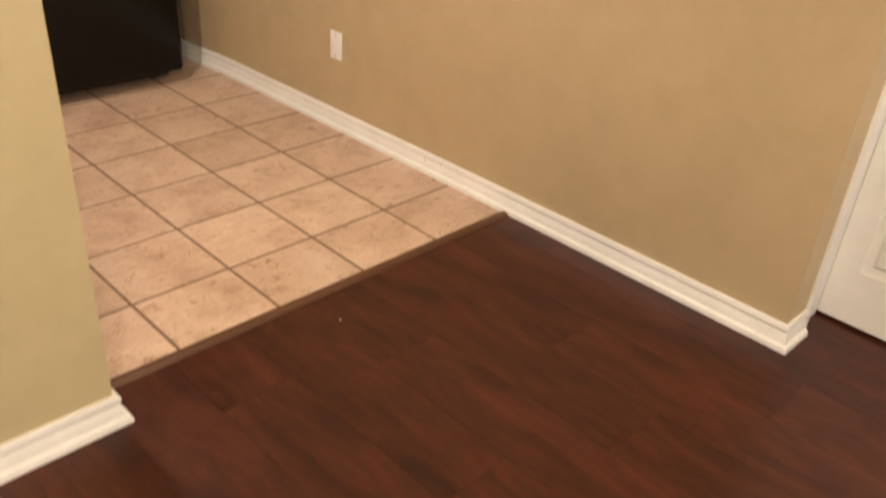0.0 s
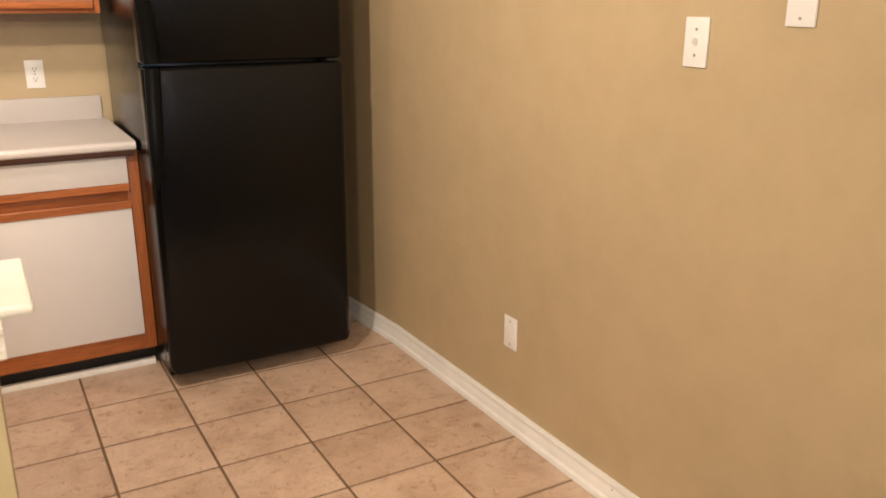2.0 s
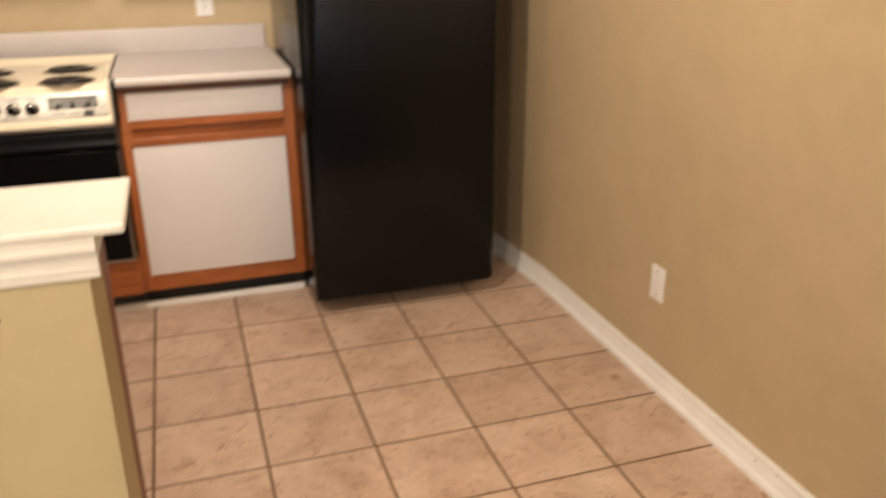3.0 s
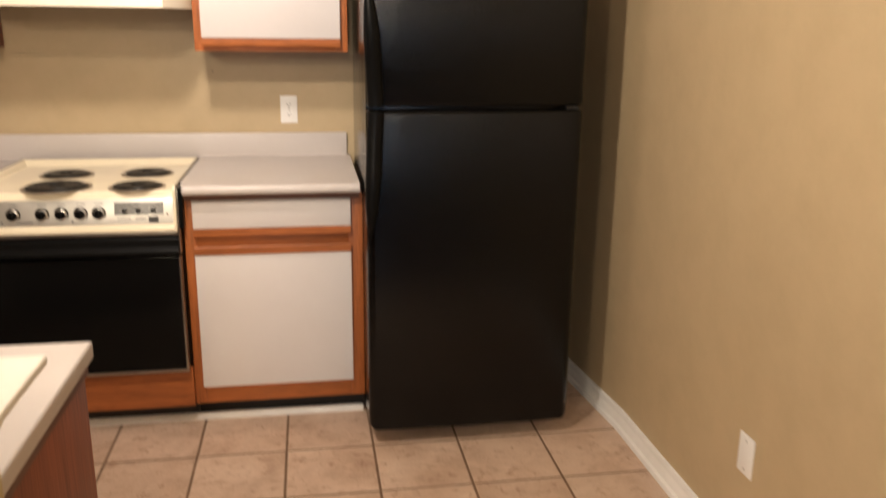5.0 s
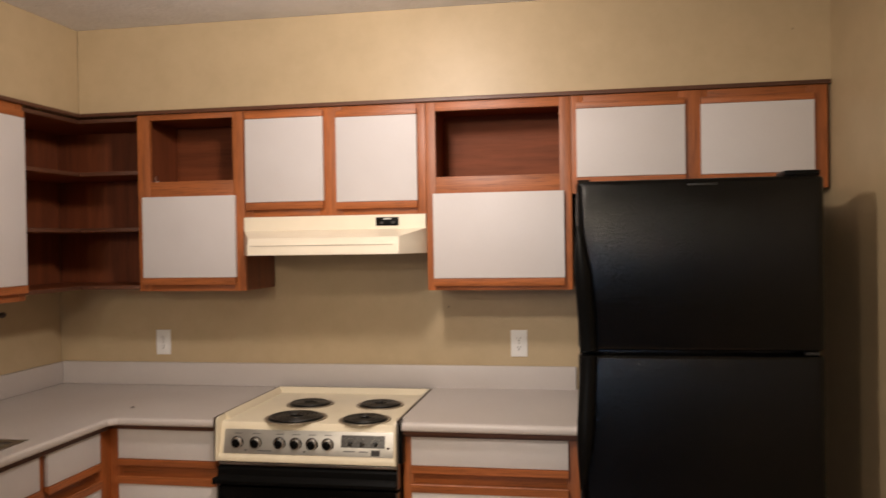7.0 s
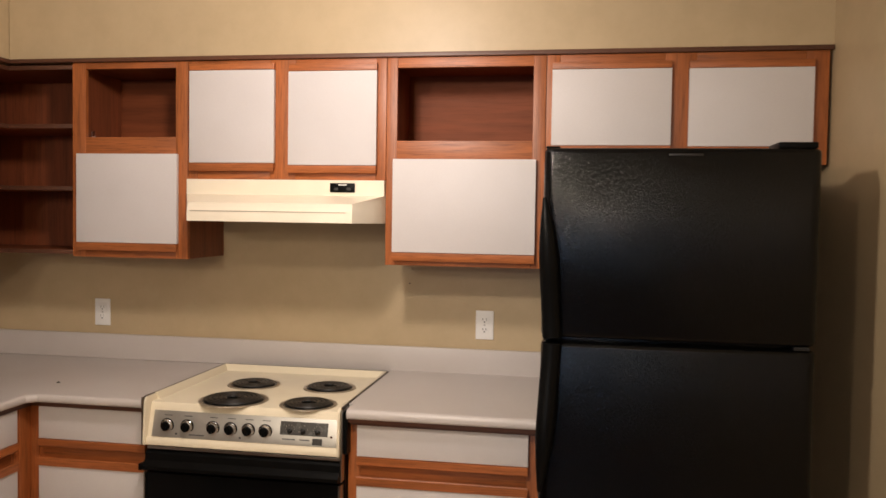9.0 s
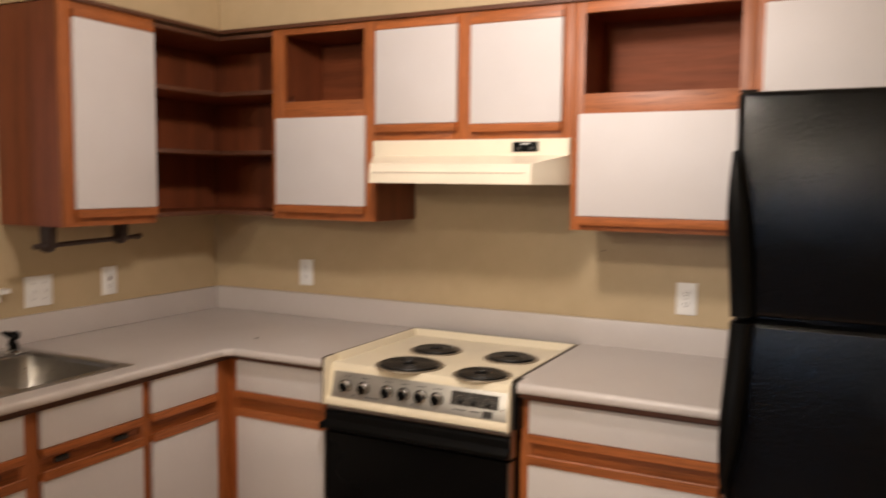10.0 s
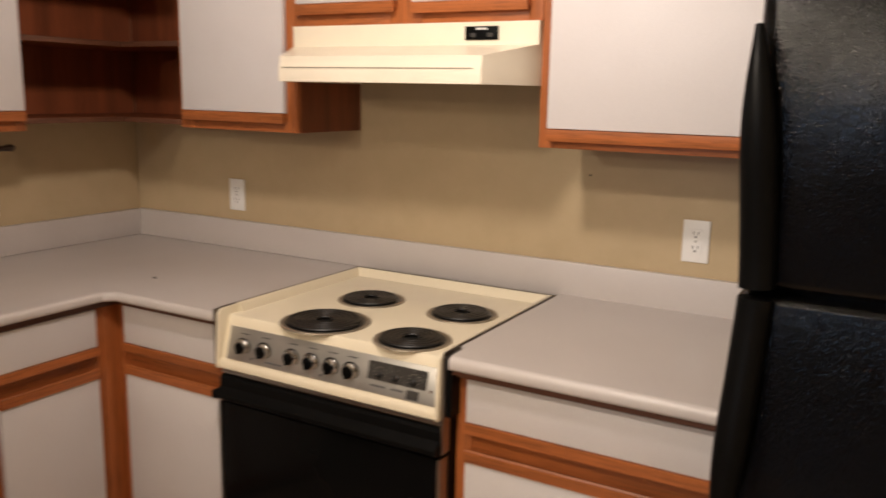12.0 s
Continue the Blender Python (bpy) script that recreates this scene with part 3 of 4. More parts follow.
base_unit(base_back, 1.288, 1.93, 1.322, 1.885, "base_cabinet", "oak base cabinet with white drawer and door beside the fridge", 0.64, 0.010)
base_unit(base_back, 0.150, 0.574, 0.160, 0.568, "base_cabinet", "oak corner base cabinet with white drawer and door", 0.64)
base_unit(base_left, 4.03, 4.385, 4.05, 4.355, "base_cabinet", "narrow oak base cabinet with white drawer and door", 0.64)
base_unit(base_left, 3.605, 4.029, 3.634, 4.006, "base_cabinet", "oak sink base cabinet with white fronts and black latches", 0.64, latches=((3.685, 3.735), (3.90, 3.955)))
base_unit(base_left, 3.18, 3.604, 3.205, 3.578, "base_cabinet", "oak sink base cabinet with white fronts and black latches", 0.64, latches=((3.46, 3.51),))
post = thing("corner_post", (0.12, 4.41, 0.0), "oak corner post between the base cabinets", "corner post")
part("post", merge(slab(FL2 - 0.018, FL2 + 0.003, 4.386, 4.466, 0.092, 0.8985, 0.001), slab(FL2 + 0.0035, 0.1495, FB2 - 0.003, FB2 + 0.018, 0.092, 0.8985, 0.001)), M_OAK_V, post)
part("kick", slab(FL2 - 0.09, FL2 - 0.075, 4.386, 4.52, 0, 0.09), M_KICK, post)
setting("trim", prism([(4.508, 0.0), (4.491, 0.0), (4.492, 0.012), (4.497, 0.022), (4.508, 0.026)], 0.16, 1.925, "x"), M_TRIM, "white quarter-round at the toe kick", "trim")

# peninsula behind the half wall
pen = thing("peninsula_cabinet", (0.7, 2.7, 0), "stained wooden peninsula base cabinet behind the half wall", "cabinet", "base cabinets")
part("end_panel", slab(1.314, 1.334, 2.3735, 2.905, 0.0, 0.8985, 0.001), M_PANEL, pen, "reddish stained end panel")
part("body", slab(0.12, 1.3135, 2.3735, 2.88, 0.092, 0.8985), M_PANEL, pen)
part("kick", slab(0.12, 1.3135, 2.3735, 2.81, 0.0, 0.0915), M_KICK, pen)


def counter_slab(pts, front, z0=0.899, z1=0.936, bev=0.019):
    """A worktop with a rolled edge where front(x, y) holds."""
    bm = prism(pts, z0, z1, "z")
    top = [e for e in bm.edges if all(abs(v.co.z - z1) < 1e-4 and front(v.co.x, v.co.y) for v in e.verts)]
    bmesh.ops.bevel(bm, geom=top, offset=bev, segments=6, profile=0.5, affect="EDGES", clamp_overlap=True)
    low = [e for e in bm.edges if all(abs(v.co.z - z0) < 1e-4 and front(v.co.x, v.co.y) for v in e.verts)]
    bmesh.ops.bevel(bm, geom=low, offset=0.009, segments=3, profile=0.5, affect="EDGES", clamp_overlap=True)
    for f in bm.faces:
        f.smooth = len(f.verts) == 4 and f.calc_area() < 0.02
    return bm


ct = thing("countertop", (1.6, 4.7, 0.874), "pale grey laminate countertop between stove and fridge", "countertop")
part("top", counter_slab([(1.298, 4.383), (1.918, 4.383), (1.918, YB - 0.001), (1.283, YB - 0.001), (1.283, 4.47), (1.298, 4.47)], lambda x, y: y < 4.4, 0.911, 0.944, 0.016), M_COUNTER, ct)

# added dark strip: the counter edge's shade on the rail, as colour
part("underlay_strip", slab(1.30, 1.917, 4.399, 4.445, 0.8988, 0.9106), M_DARKTRIM, ct, "dark brown strip imitating shade under the front edge")
ct2 = thing("countertop", (0.0, 4.7, 0.874), "pale grey laminate corner countertop holding the sink", "countertop")
SX0, SX1, SY0, SY1 = -0.475, 0.085, 3.19, 4.015


def corner_top():
    e = 0.0008
    strips = [
        [(SX1 - 0.012, 2.42), (0.163, 2.42), (0.163, 4.358), (0.188, 4.383), (0.577, 4.383), (0.577, YB - 0.001), (XL + 0.001, YB - 0.001), (XL + 0.001, SY1 - 0.012), (SX1 - 0.012, SY1 - 0.012)],
    ]
    a = counter_slab(strips[0], lambda x, y: x > 0.15 and y < 4.4, 0.907, 0.936, 0.015)
    b = slab(XL + 0.001, SX0 + 0.012, 2.42, SY1 - 0.012 - e, 0.899, 0.9358)
    c = slab(SX0 + 0.012 + e, SX1 - 0.012 - e, 2.42, SY0 + 0.012, 0.899, 0.9358)
    return merge(a, b, c)


part("top", corner_top(), M_COUNTER, ct2)
# more added strips, dark where the overhang would shade the oak rails
part("underlay_strip", slab(FL2 + 0.0035, FL2 + 0.022, 3.19, 4.426, 0.8845, 0.9068), M_DARKTRIM, ct2, "dark brown strip imitating shade under the front edge")
part("underlay_strip", slab(FL2 + 0.0225, 0.574, FB2 - 0.0220, FB2 - 0.0035, 0.8845, 0.9068), M_DARKTRIM, ct2, "dark brown strip imitating shade under the front edge")
part("underlay_strip", slab(1.30, 1.917, FB2 - 0.0220, FB2 - 0.0035, 0.8845, 0.8986), M_DARKTRIM, ct, "dark brown strip imitating shade under the front edge")
part("backsplash", slab(XL + 0.0215, 1.906, YB - 0.021, YB - 0.001, 0.9363, 1.043, 0.005), M_COUNTER, ct2)
part("backsplash", slab(XL + 0.001, XL + 0.021, 2.43, YB - 0.0015, 0.9363, 1.040, 0.005), M_COUNTER, ct2)
ct3 = thing("countertop", (0.8, 2.7, 0.874), "pale grey laminate peninsula countertop", "countertop")
part("top", counter_slab([(0.1635, 2.3735), (1.345, 2.3735), (1.345, 2.934), (0.1635, 2.934)], lambda x, y: x > 1.3 or y > 2.9, bev=0.006), M_COUNTER, ct3)

# same again for the peninsula: overhang shade put in as a dark strip
part("underlay_strip", slab(1.3345, 1.3415, 2.40, 2.905, 0.886, 0.8985), M_DARKTRIM, ct3, "dark brown strip imitating shade under the overhang")


# ---- stove ----
def coil(c, r, z):
    pts = []
    turns = max(3, round((r - 0.022) / 0.0165))
    n = turns * 28
    for i in range(n + 1):
        f = i / n
        rr = 0.022 + (r - 0.022) * f
        a = f * turns * 2 * math.pi
        pts.append((c[0] + rr * math.cos(a), c[1] + rr * math.sin(a), z))
    return tube(pts, 0.0078, 8, 0.55)


def build_stove():
    st = thing("drop_in_stove", (0.933, 4.7, 0.11), "cream enamel drop-in electric stove with a black oven door", "stove")
    x0, x1, y0, y1 = 0.585, 1.276, 4.396, 5.030
    w = 0.022
    fz = 0.9245
    field = [(5.012, fz), (4.433, fz), (4.428, fz - 0.0015), (4.4245, fz - 0.006), (4.4195, fz - 0.022), (4.394, 0.812), (4.387, 0.806), (4.383, 0.798), (4.384, 0.786), (4.40, 0.784), (4.46, 0.784), (4.46, 0.905), (5.012, 0.905)]
    top = part("cooktop", prism(field, x0 + 0.0095, x1 - 0.0095, "x"), M_CREAM, st)
    rim_l = prism([(x0, 0.933), (x0, 0.947), (x0 + 0.003, 0.949), (x0 + 0.008, 0.949), (x0 + w, fz + 0.0005), (x0 + w, 0.913), (x0 + 0.009, 0.913)], 4.462, y1, "y")
    rim_r = prism([(x1, 0.933), (x1, 0.947), (x1 - 0.003, 0.949), (x1 - 0.008, 0.949), (x1 - w, fz + 0.0005), (x1 - w, 0.913), (x1 - 0.009, 0.913)], 4.462, y1, "y")
    rim_b = prism([(y1 - 0.0005, 0.933), (y1 - 0.0005, 0.9485), (y1 - 0.008, 0.9485), (y1 - 0.026, fz + 0.0005), (y1 - 0.026, 0.913)], x0 + 0.004, x1 - 0.004, "x")
    ear = [(4.4615, 0.947), (4.402, 0.946), (4.394, 0.942), (4.387, 0.933), (4.378, 0.812), (4.377, 0.790), (4.381, 0.784), (4.4615, 0.784)]
    part("rim", merge(rim_l, rim_r, rim_b, prism(ear, x0, x0 + 0.0095, "x", 0.002), prism(ear, x1 - 0.0095, x1, "x", 0.002)), M_CREAM, st, "raised cream rim")
    part("edge_trim", merge(slab(x0 - 0.004, x0 - 0.0005, y0 + 0.003, y1 + 0.004, 0.933, 0.9485), slab(x0 - 0.004, x0 - 0.0006, 4.379, 4.398, 0.786, 0.947), slab(x1 + 0.0005, x1 + 0.005, y0 + 0.003, y1 + 0.004, 0.933, 0.946), slab(x0, x1, y1 + 0.0005, y1 + 0.004, 0.933, 0.9490)), M_EDGE, st, "dark metal edge")
    for cx, cy, r in ((0.856, 4.507, 0.101), (0.822, 4.768, 0.080), (1.118, 4.777, 0.080), (1.130, 4.500, 0.080)):
        b = part("drip_pan", lathe([(r + 0.005, 0.9250), (r + 0.004, 0.9272), (r + 0.001, 0.9268), (r * 0.6, 0.9258), (0.002, 0.9256)], (cx, cy, 0), seg=40), M_PAN, st, "dark drip pan with a bright rim")
        part("ring", lathe([(r + 0.0185, 0.9248), (r + 0.0178, 0.9275), (r + 0.014, 0.9288), (r + 0.0065, 0.9275), (r + 0.0055, 0.9252)], (cx, cy, 0), seg=40), M_RING, b, "dull metal trim ring")
        part("coil", coil((cx, cy), r, 0.9325), M_COIL, b, "black heating coil")
    # front control panel, leaning slightly back
    def on(x, d, z):
        f = (z - 0.812) / 0.083
        return Vector((x, 4.394 + 0.0235 * f - d, z))

    def pb(xa, xb, za, zb, d0, d1, bev=0.0):
        b = slab(xa, xb, d0, d1, za, zb, bev)
        for v in b.verts:
            v.co = on(v.co.x, v.co.y, v.co.z)
        bmesh.ops.recalc_face_normals(b, faces=b.faces)
        return b
    fas = top
    pan = part("control_panel", pb(0.611, 1.262, 0.8135, 0.8985, 0.0005, 0.003, 0.001), M_SILVER, fas, "brushed silver control panel")
    part("display", pb(1.066, 1.230, 0.845, 0.887, 0.0032, 0.0055), M_CLOCK, fas, "dark clock window")
    for px in (1.10, 1.145, 1.196):
        part("clock_knob", lathe([(0.009, 0.0), (0.009, -0.003), (0.005, -0.005), (0.005, -0.011), (0.003, -0.012)], on(px, 0.0056, 0.858), "y", 14), M_PAN, fas)
        for k in range(10):
            if px == 1.145 and k % 2:
                continue
            a = 0.6283 * k
            c = on(px + 0.0155 * math.cos(a), 0.0, 0.864 + 0.0125 * math.sin(a))
            part("dial_mark", pb(c.x - 0.0012, c.x + 0.0012, c.z - 0.0009, c.z + 0.0009, 0.0056, 0.006), M_DIAL, fas)
    part("screw", lathe([(0.004, 0.0), (0.004, -0.0015), (0.001, -0.002)], on(1.2435, 0.003, 0.845), "y", 12), M_CHROME, fas)
    part("badge", pb(1.18, 1.213, 0.818, 0.838, 0.0032, 0.005), M_SLOT, fas, "small black plate")
    for pa, pb_, pz in ((1.075, 1.12, 0.829), (1.135, 1.17, 0.829), (0.745, 0.80, 0.823)):
        part("print", pb(pa, pb_, pz, pz + 0.004, 0.0032, 0.0036), M_INK, fas, "small printed line")
    for kx in (0.664, 0.736, 0.829, 0.892, 0.955, 1.015):
        o = on(kx, 0.003, 0.852)
        k = part("knob", lathe([(0.0225, 0.0), (0.0225, -0.003), (0.020, -0.005), (0.0185, -0.007), (0.0175, -0.016), (0.014, -0.017), (0.001, -0.017)], o, "y", 28), M_CHROME, fas, "chrome knob with a black centre")
        part("knob_ring", lathe([(0.0235, -0.0005), (0.0240, -0.0025), (0.0232, -0.0045), (0.0226, -0.0045)], o, "y", 28), M_BLACK, k, "thin dark skirt")
        part("knob_face", lathe([(0.0160, -0.0165), (0.0160, -0.0180), (0.014, -0.019), (0.001, -0.019)], o, "y", 24), M_BLACK, k, "black knob face")
        part("knob_grip", slab(o.x - 0.0042, o.x + 0.0042, o.y - 0.027, o.y - 0.0192, o.z - 0.0145, o.z + 0.0145, 0.0015), M_BLACK, k)
        part("knob_print", pb(kx - 0.014, kx + 0.014, 0.883, 0.8855, 0.0032, 0.0036), M_INK, fas)
    for dx in (0.70, 0.928):
        part("pilot_dot", lathe([(0.004, 0), (0.004, -0.002)], on(dx, 0.003, 0.826), "y", 12), M_INK, fas)
    # oven
    part("body", slab(0.584, 1.284, 4.425, 5.02, 0.26, 0.7835), M_BLACK, st, "black oven body")
    part("side_strip", slab(1.2825, 1.296, 4.405, 4.465, 0.79, 0.929), M_BLACK, st)
    part("steel_strip", slab(1.2765, 1.282, 4.392, 4.465, 0.70, 0.937, 0.001), M_STEEL, st, "thin steel edge strip")
    od = part("oven_door", slab(0.592, 1.272, 4.388, 4.424, 0.262, 0.690, 0.004), M_GLASS, st, "black glass oven door")
    part("door_frame", merge(slab(0.586, 0.5915, 4.384, 4.424, 0.262, 0.69), slab(1.2725, 1.280, 4.384, 4.424, 0.262, 0.69), slab(0.586, 1.280, 4.384, 4.424, 0.252, 0.2615)), M_STEEL, od, "thin bright door edge")
    part("handle", merge(prism([(4.424, 0.765), (4.396, 0.763), (4.389, 0.755), (4.387, 0.734), (4.373, 0.724), (4.368, 0.716), (4.369, 0.705), (4.376, 0.700), (4.388, 0.698), (4.424, 0.6915)], 0.590, 1.276, "x"), slab(0.574, 0.5895, 4.370, 4.40, 0.700, 0.722, 0.003)), M_BLACK, od, "full-width black door handle")
    part("trim_strip", slab(0.596, 1.274, 4.390, 4.410, 0.7715, 0.7805, 0.001), M_STEEL, st, "dull steel strip under the controls")
    part("vent_gap", slab(0.588, 1.278, 4.412, 4.4245, 0.766, 0.783), M_SLOT, st)
    part("lower_panel", slab(0.576, 1.287, 4.428, 4.446, 0.092, 0.250, 0.001), M_OAK_H, st, "oak panel under the oven")
    part("kick", slab(0.575, 1.287, 4.51, 4.525, 0.0, 0.0915), M_KICK, st)


build_stove()


def build_hood():
    hd = thing("range_hood", (0.93, 4.9, 1.55), "cream enamel range hood under the short cabinet", "range hood")
    xb0, xb1, xf0, xf1, yb, yf = 0.550, 1.3225, 0.632, 1.247, 4.757, 4.60
    bm = bmesh.new()
    ring = []
    for z, y, a, b in ((1.702, yb, xb0, xb1), (1.645, yb, xb0, xb1), (1.612, yf + 0.004, xf0, xf1), (1.588, yf, xf0, xf1), (1.584, yf - 0.002, xf0 - 0.001, xf1 + 0.001), (1.545, yf - 0.002, xf0 - 0.001, xf1 + 0.001)):
        ring.append([bm.verts.new((a, YB - 0.001, z)), bm.verts.new((a if z > 1.64 else xb0, yb, z)), bm.verts.new((a, y, z)), bm.verts.new((b, y, z)), bm.verts.new((b if z > 1.64 else xb1, yb, z)), bm.verts.new((b, YB - 0.001, z))])
    for r in ring:
        r[0].co.x, r[5].co.x = xb0, xb1
    for p, q in zip(ring, ring[1:]):
        for k in range(5):
            bm.faces.new((p[k], p[k + 1], q[k + 1], q[k]))
    bm.faces.new(ring[0])
    bmesh.ops.remove_doubles(bm, verts=bm.verts, dist=1e-5)
    bmesh.ops.recalc_face_normals(bm, faces=bm.faces)
    part("shell", bm, M_HOOD, hd)
    part("crease", slab(xf0 + 0.012, xf1 - 0.022, yf - 0.0034, yf - 0.0023, 1.5805, 1.5828), M_RING, hd, "thin line along the hood lip")
    part("filter", slab(0.66, 1.22, 4.66, YB - 0.02, 1.575, 1.583), M_STEEL, hd, "dull metal grease filter")
    sw = part("switch_plate", slab(1.118, 1.213, yb - 0.004, yb - 0.0005, 1.657, 1.691, 0.001), M_BLACK, hd, "black switch plate")
    for sx in (1.142, 1.19):
        part("rocker", slab(sx - 0.008, sx + 0.008, yb - 0.007, yb - 0.0045, 1.664, 1.674, 0.001), M_SLOT, sw)
    part("print", slab(1.150, 1.182, yb - 0.0046, yb - 0.0041, 1.682, 1.687), M_PALE, sw)


build_hood()


# ---- fridge ----
def door_shape(x0, x1, y0, y1, z0, z1, r, foot=0.0):
    """A door leaf with round upright edges and a slightly bowed front."""
    prof = []
    n = 6
    for k in range(n + 1):
        a = math.pi + (math.pi / 2) * k / n
        prof.append((x0 + r + r * math.cos(a), y0 + r + r * math.sin(a)))
    for k in range(1, 8):
        f = k / 8
        prof.append((x0 + r + (x1 - x0 - 2 * r) * f, y0 - 0.006 * math.sin(math.pi * f)))
    for k in range(n + 1):
        a = 1.5 * math.pi + (math.pi / 2) * k / n
        prof.append((x1 - r + r * math.cos(a), y0 + r + r * math.sin(a)))
    prof += [(x1, y1), (x0, y1)]
    bm = prism(prof, z0, z1, "z")
    ends = [e for e in bm.edges if abs(e.verts[0].co.z - e.verts[1].co.z) < 1e-5]
    bmesh.ops.bevel(bm, geom=ends, offset=0.014, segments=4, profile=0.5, affect="EDGES", clamp_overlap=True)
    if foot:
        for v in bm.verts:
            dx = min(v.co.x - x0, x1 - v.co.x)
            if v.co.z < z0 + 0.02 and dx < foot:
                v.co.z += foot * (1 - math.sqrt(max(0.0, 1 - ((foot - max(dx, 0.0)) / foot) ** 2)))
    return bm


def build_fridge():
    fr = thing("refrigerator", (2.3, 4.6, 0), "black textured top-freezer refrigerator beside the wall", "refrigerator")
    x0, x1, yf, yd = 1.928, 2.674, 4.178, 4.246
    part("body", slab(x0 + 0.004, x1 - 0.004, yd + 0.008, 4.98, 0.055, 1.758, 0.006), M_FRIDGE, fr)
    part("gasket", merge(slab(x0 + 0.02, x1 - 0.02, yd, yd + 0.0075, 0.10, 1.215), slab(x0 + 0.02, x1 - 0.02, yd, yd + 0.0075, 1.245, 1.75)), M_SLOT, fr)
    a = part("freezer_door", door_shape(x0, x1, yf, yd, 1.236, 1.774, 0.03), M_FRIDGE, fr)
    b = part("fridge_door", door_shape(x0, x1, yf, yd, 0.065, 1.224, 0.03, 0.032), M_FRIDGE, fr)
    part("kick_grille", slab(x0 + 0.02, x1 - 0.02, 4.315, 4.335, 0.008, 0.066, 0.004), M_BLACK, fr)
    for fx in (x0 + 0.05, x1 - 0.05):
        part("foot", lathe([(0.02, 0.0), (0.02, 0.012), (0.012, 0.014), (0.012, 0.057)], (fx, yd + 0.12, 0)), M_SLOT, fr)
        part("foot", lathe([(0.02, 0.0), (0.02, 0.012), (0.012, 0.014), (0.012, 0.057)], (fx, 4.93, 0)), M_SLOT, fr)
    part("hinge_cover", slab(2.56, x1 - 0.01, yf + 0.015, yd + 0.07, 1.7745, 1.792, 0.005), M_BLACK, fr)
    part("hinge_cover", slab(x0 + 0.004, x0 + 0.045, yf + 0.02, yd + 0.01, 1.7745, 1.780, 0.003), M_BLACK, fr)
    part("middle_hinge", slab(x1 - 0.06, x1 - 0.02, yf + 0.006, yf + 0.03, 1.2255, 1.2345), M_PAN, fr, "small metal hinge plate")
    part("door_badge", slab(2.27, 2.36, yf - 0.0085, yf - 0.0045, 1.752, 1.758, 0.001), M_PAN, a, "small dull badge strip")

    def handle(z_top, z_end, z_tip, bulge):
        """A strap handle: slim tip, bowed out, then running flush into the gap between the doors."""
        pts, rad = [], []
        n = 22
        for i in range(n + 1):
            f = i / n
            z = z_tip + (z_end - z_tip) * f
            s = 0.78 + 0.22 * math.sin(math.pi / 2 * f / 0.2) if f < 0.2 else 0.42 + 0.58 * (0.5 + 0.5 * math.cos(math.pi * (f - 0.2) / 0.8))
            pts.append((x0 + 0.006 + 0.027 * f ** 0.8, yf + 0.006 - bulge * s, z))
            rad.append(0.006 + 0.021 * math.sin(math.pi / 2 * min(1.0, f / 0.5)))
        return tube(pts, rad, 16, 0.75, (0, 1, 0))
    part("handle", handle(1.62, 1.238, 1.632, 0.046), M_BLACK, a, "curved black strap handle")
    part("handle", handle(0.80, 1.222, 0.80, 0.046), M_BLACK, b, "curved black strap handle")


build_fridge()


# ---- outlets and switches ----
def cover(kind, to, u, z, label, w=0.072, h=0.116):
    name = {"outlet": "outlet_plate", "switch": "light_switch", "double": "light_switch", "blank": "wall_plate"}[kind]
    cat = {"outlet": "outlet", "switch": "switch", "double": "switch", "blank": "wall plate"}[kind]
    t = thing(name, to(u, 0, z), label, cat, "wall plates")
    part("plate", block(to, u - w / 2, u + w / 2, 0.0005, 0.0065, z - h / 2, z + h / 2, 0.0025), M_PLATE, t)
    def screw(dz, du=0.0):
        part("screw", block(to, u + du - 0.003, u + du + 0.003, 0.0062, 0.0074, z + dz - 0.003, z + dz + 0.003, 0.001), M_STEEL, t)
    if kind == "outlet":
        screw(0)
        for dz in (0.0195, -0.0195):
            s = part("socket", block(to, u - 0.0165, u + 0.0165, 0.006, 0.0085, z + dz - 0.0145, z + dz + 0.0145, 0.002), M_PLATE, t)
            for du in (-0.0065, 0.0065):
                part("slot", block(to, u + du - 0.0011, u + du + 0.0011, 0.008, 0.0089, z + dz - 0.001, z + dz + 0.008), M_SLOT, s)
            part("slot", block(to, u - 0.0025, u + 0.0025, 0.008, 0.0089, z + dz - 0.0095, z + dz - 0.0045), M_SLOT, s)
    elif kind in ("switch", "double"):
        for du in ((0.0,) if kind == "switch" else (-0.023, 0.023)):
            screw(0.03, du), screw(-0.03, du)
            part("toggle", bar(lambda q, d, zz: to(u + du + q, d, z + zz), -0.004, 0.004, [(0.006, -0.011), (0.006, 0.011), (0.0075, 0.010), (0.019, 0.012), (0.019, 0.004), (0.0075, -0.008)]), M_PLATE, t)
    else:
        screw(0.042), screw(-0.042)
    return t


def on_back(u, d, z):
    return Vector((u, YB - d, z))


def on_left(u, d, z):
    return Vector((XL + d, u, z))


def on_right(u, d, z):
    return Vector((east_face(u) - d, u, z))


cover("outlet", on_back, -0.012, 1.136, "white duplex outlet above the corner counter")
cover("outlet", on_back, 1.661, 1.141, "white duplex outlet above the counter by the fridge")
gfci = cover("outlet", on_left, 4.468, 1.130, "white outlet with a dark test button by the corner cabinet")
part("button", block(on_left, 4.462, 4.474, 0.0075, 0.0105, 1.133, 1.147, 0.001), M_BUTTON, gfci, "dark red test button")
cover("double", on_left, 4.141, 1.124, "white double light switch beside the sink", w=0.116)
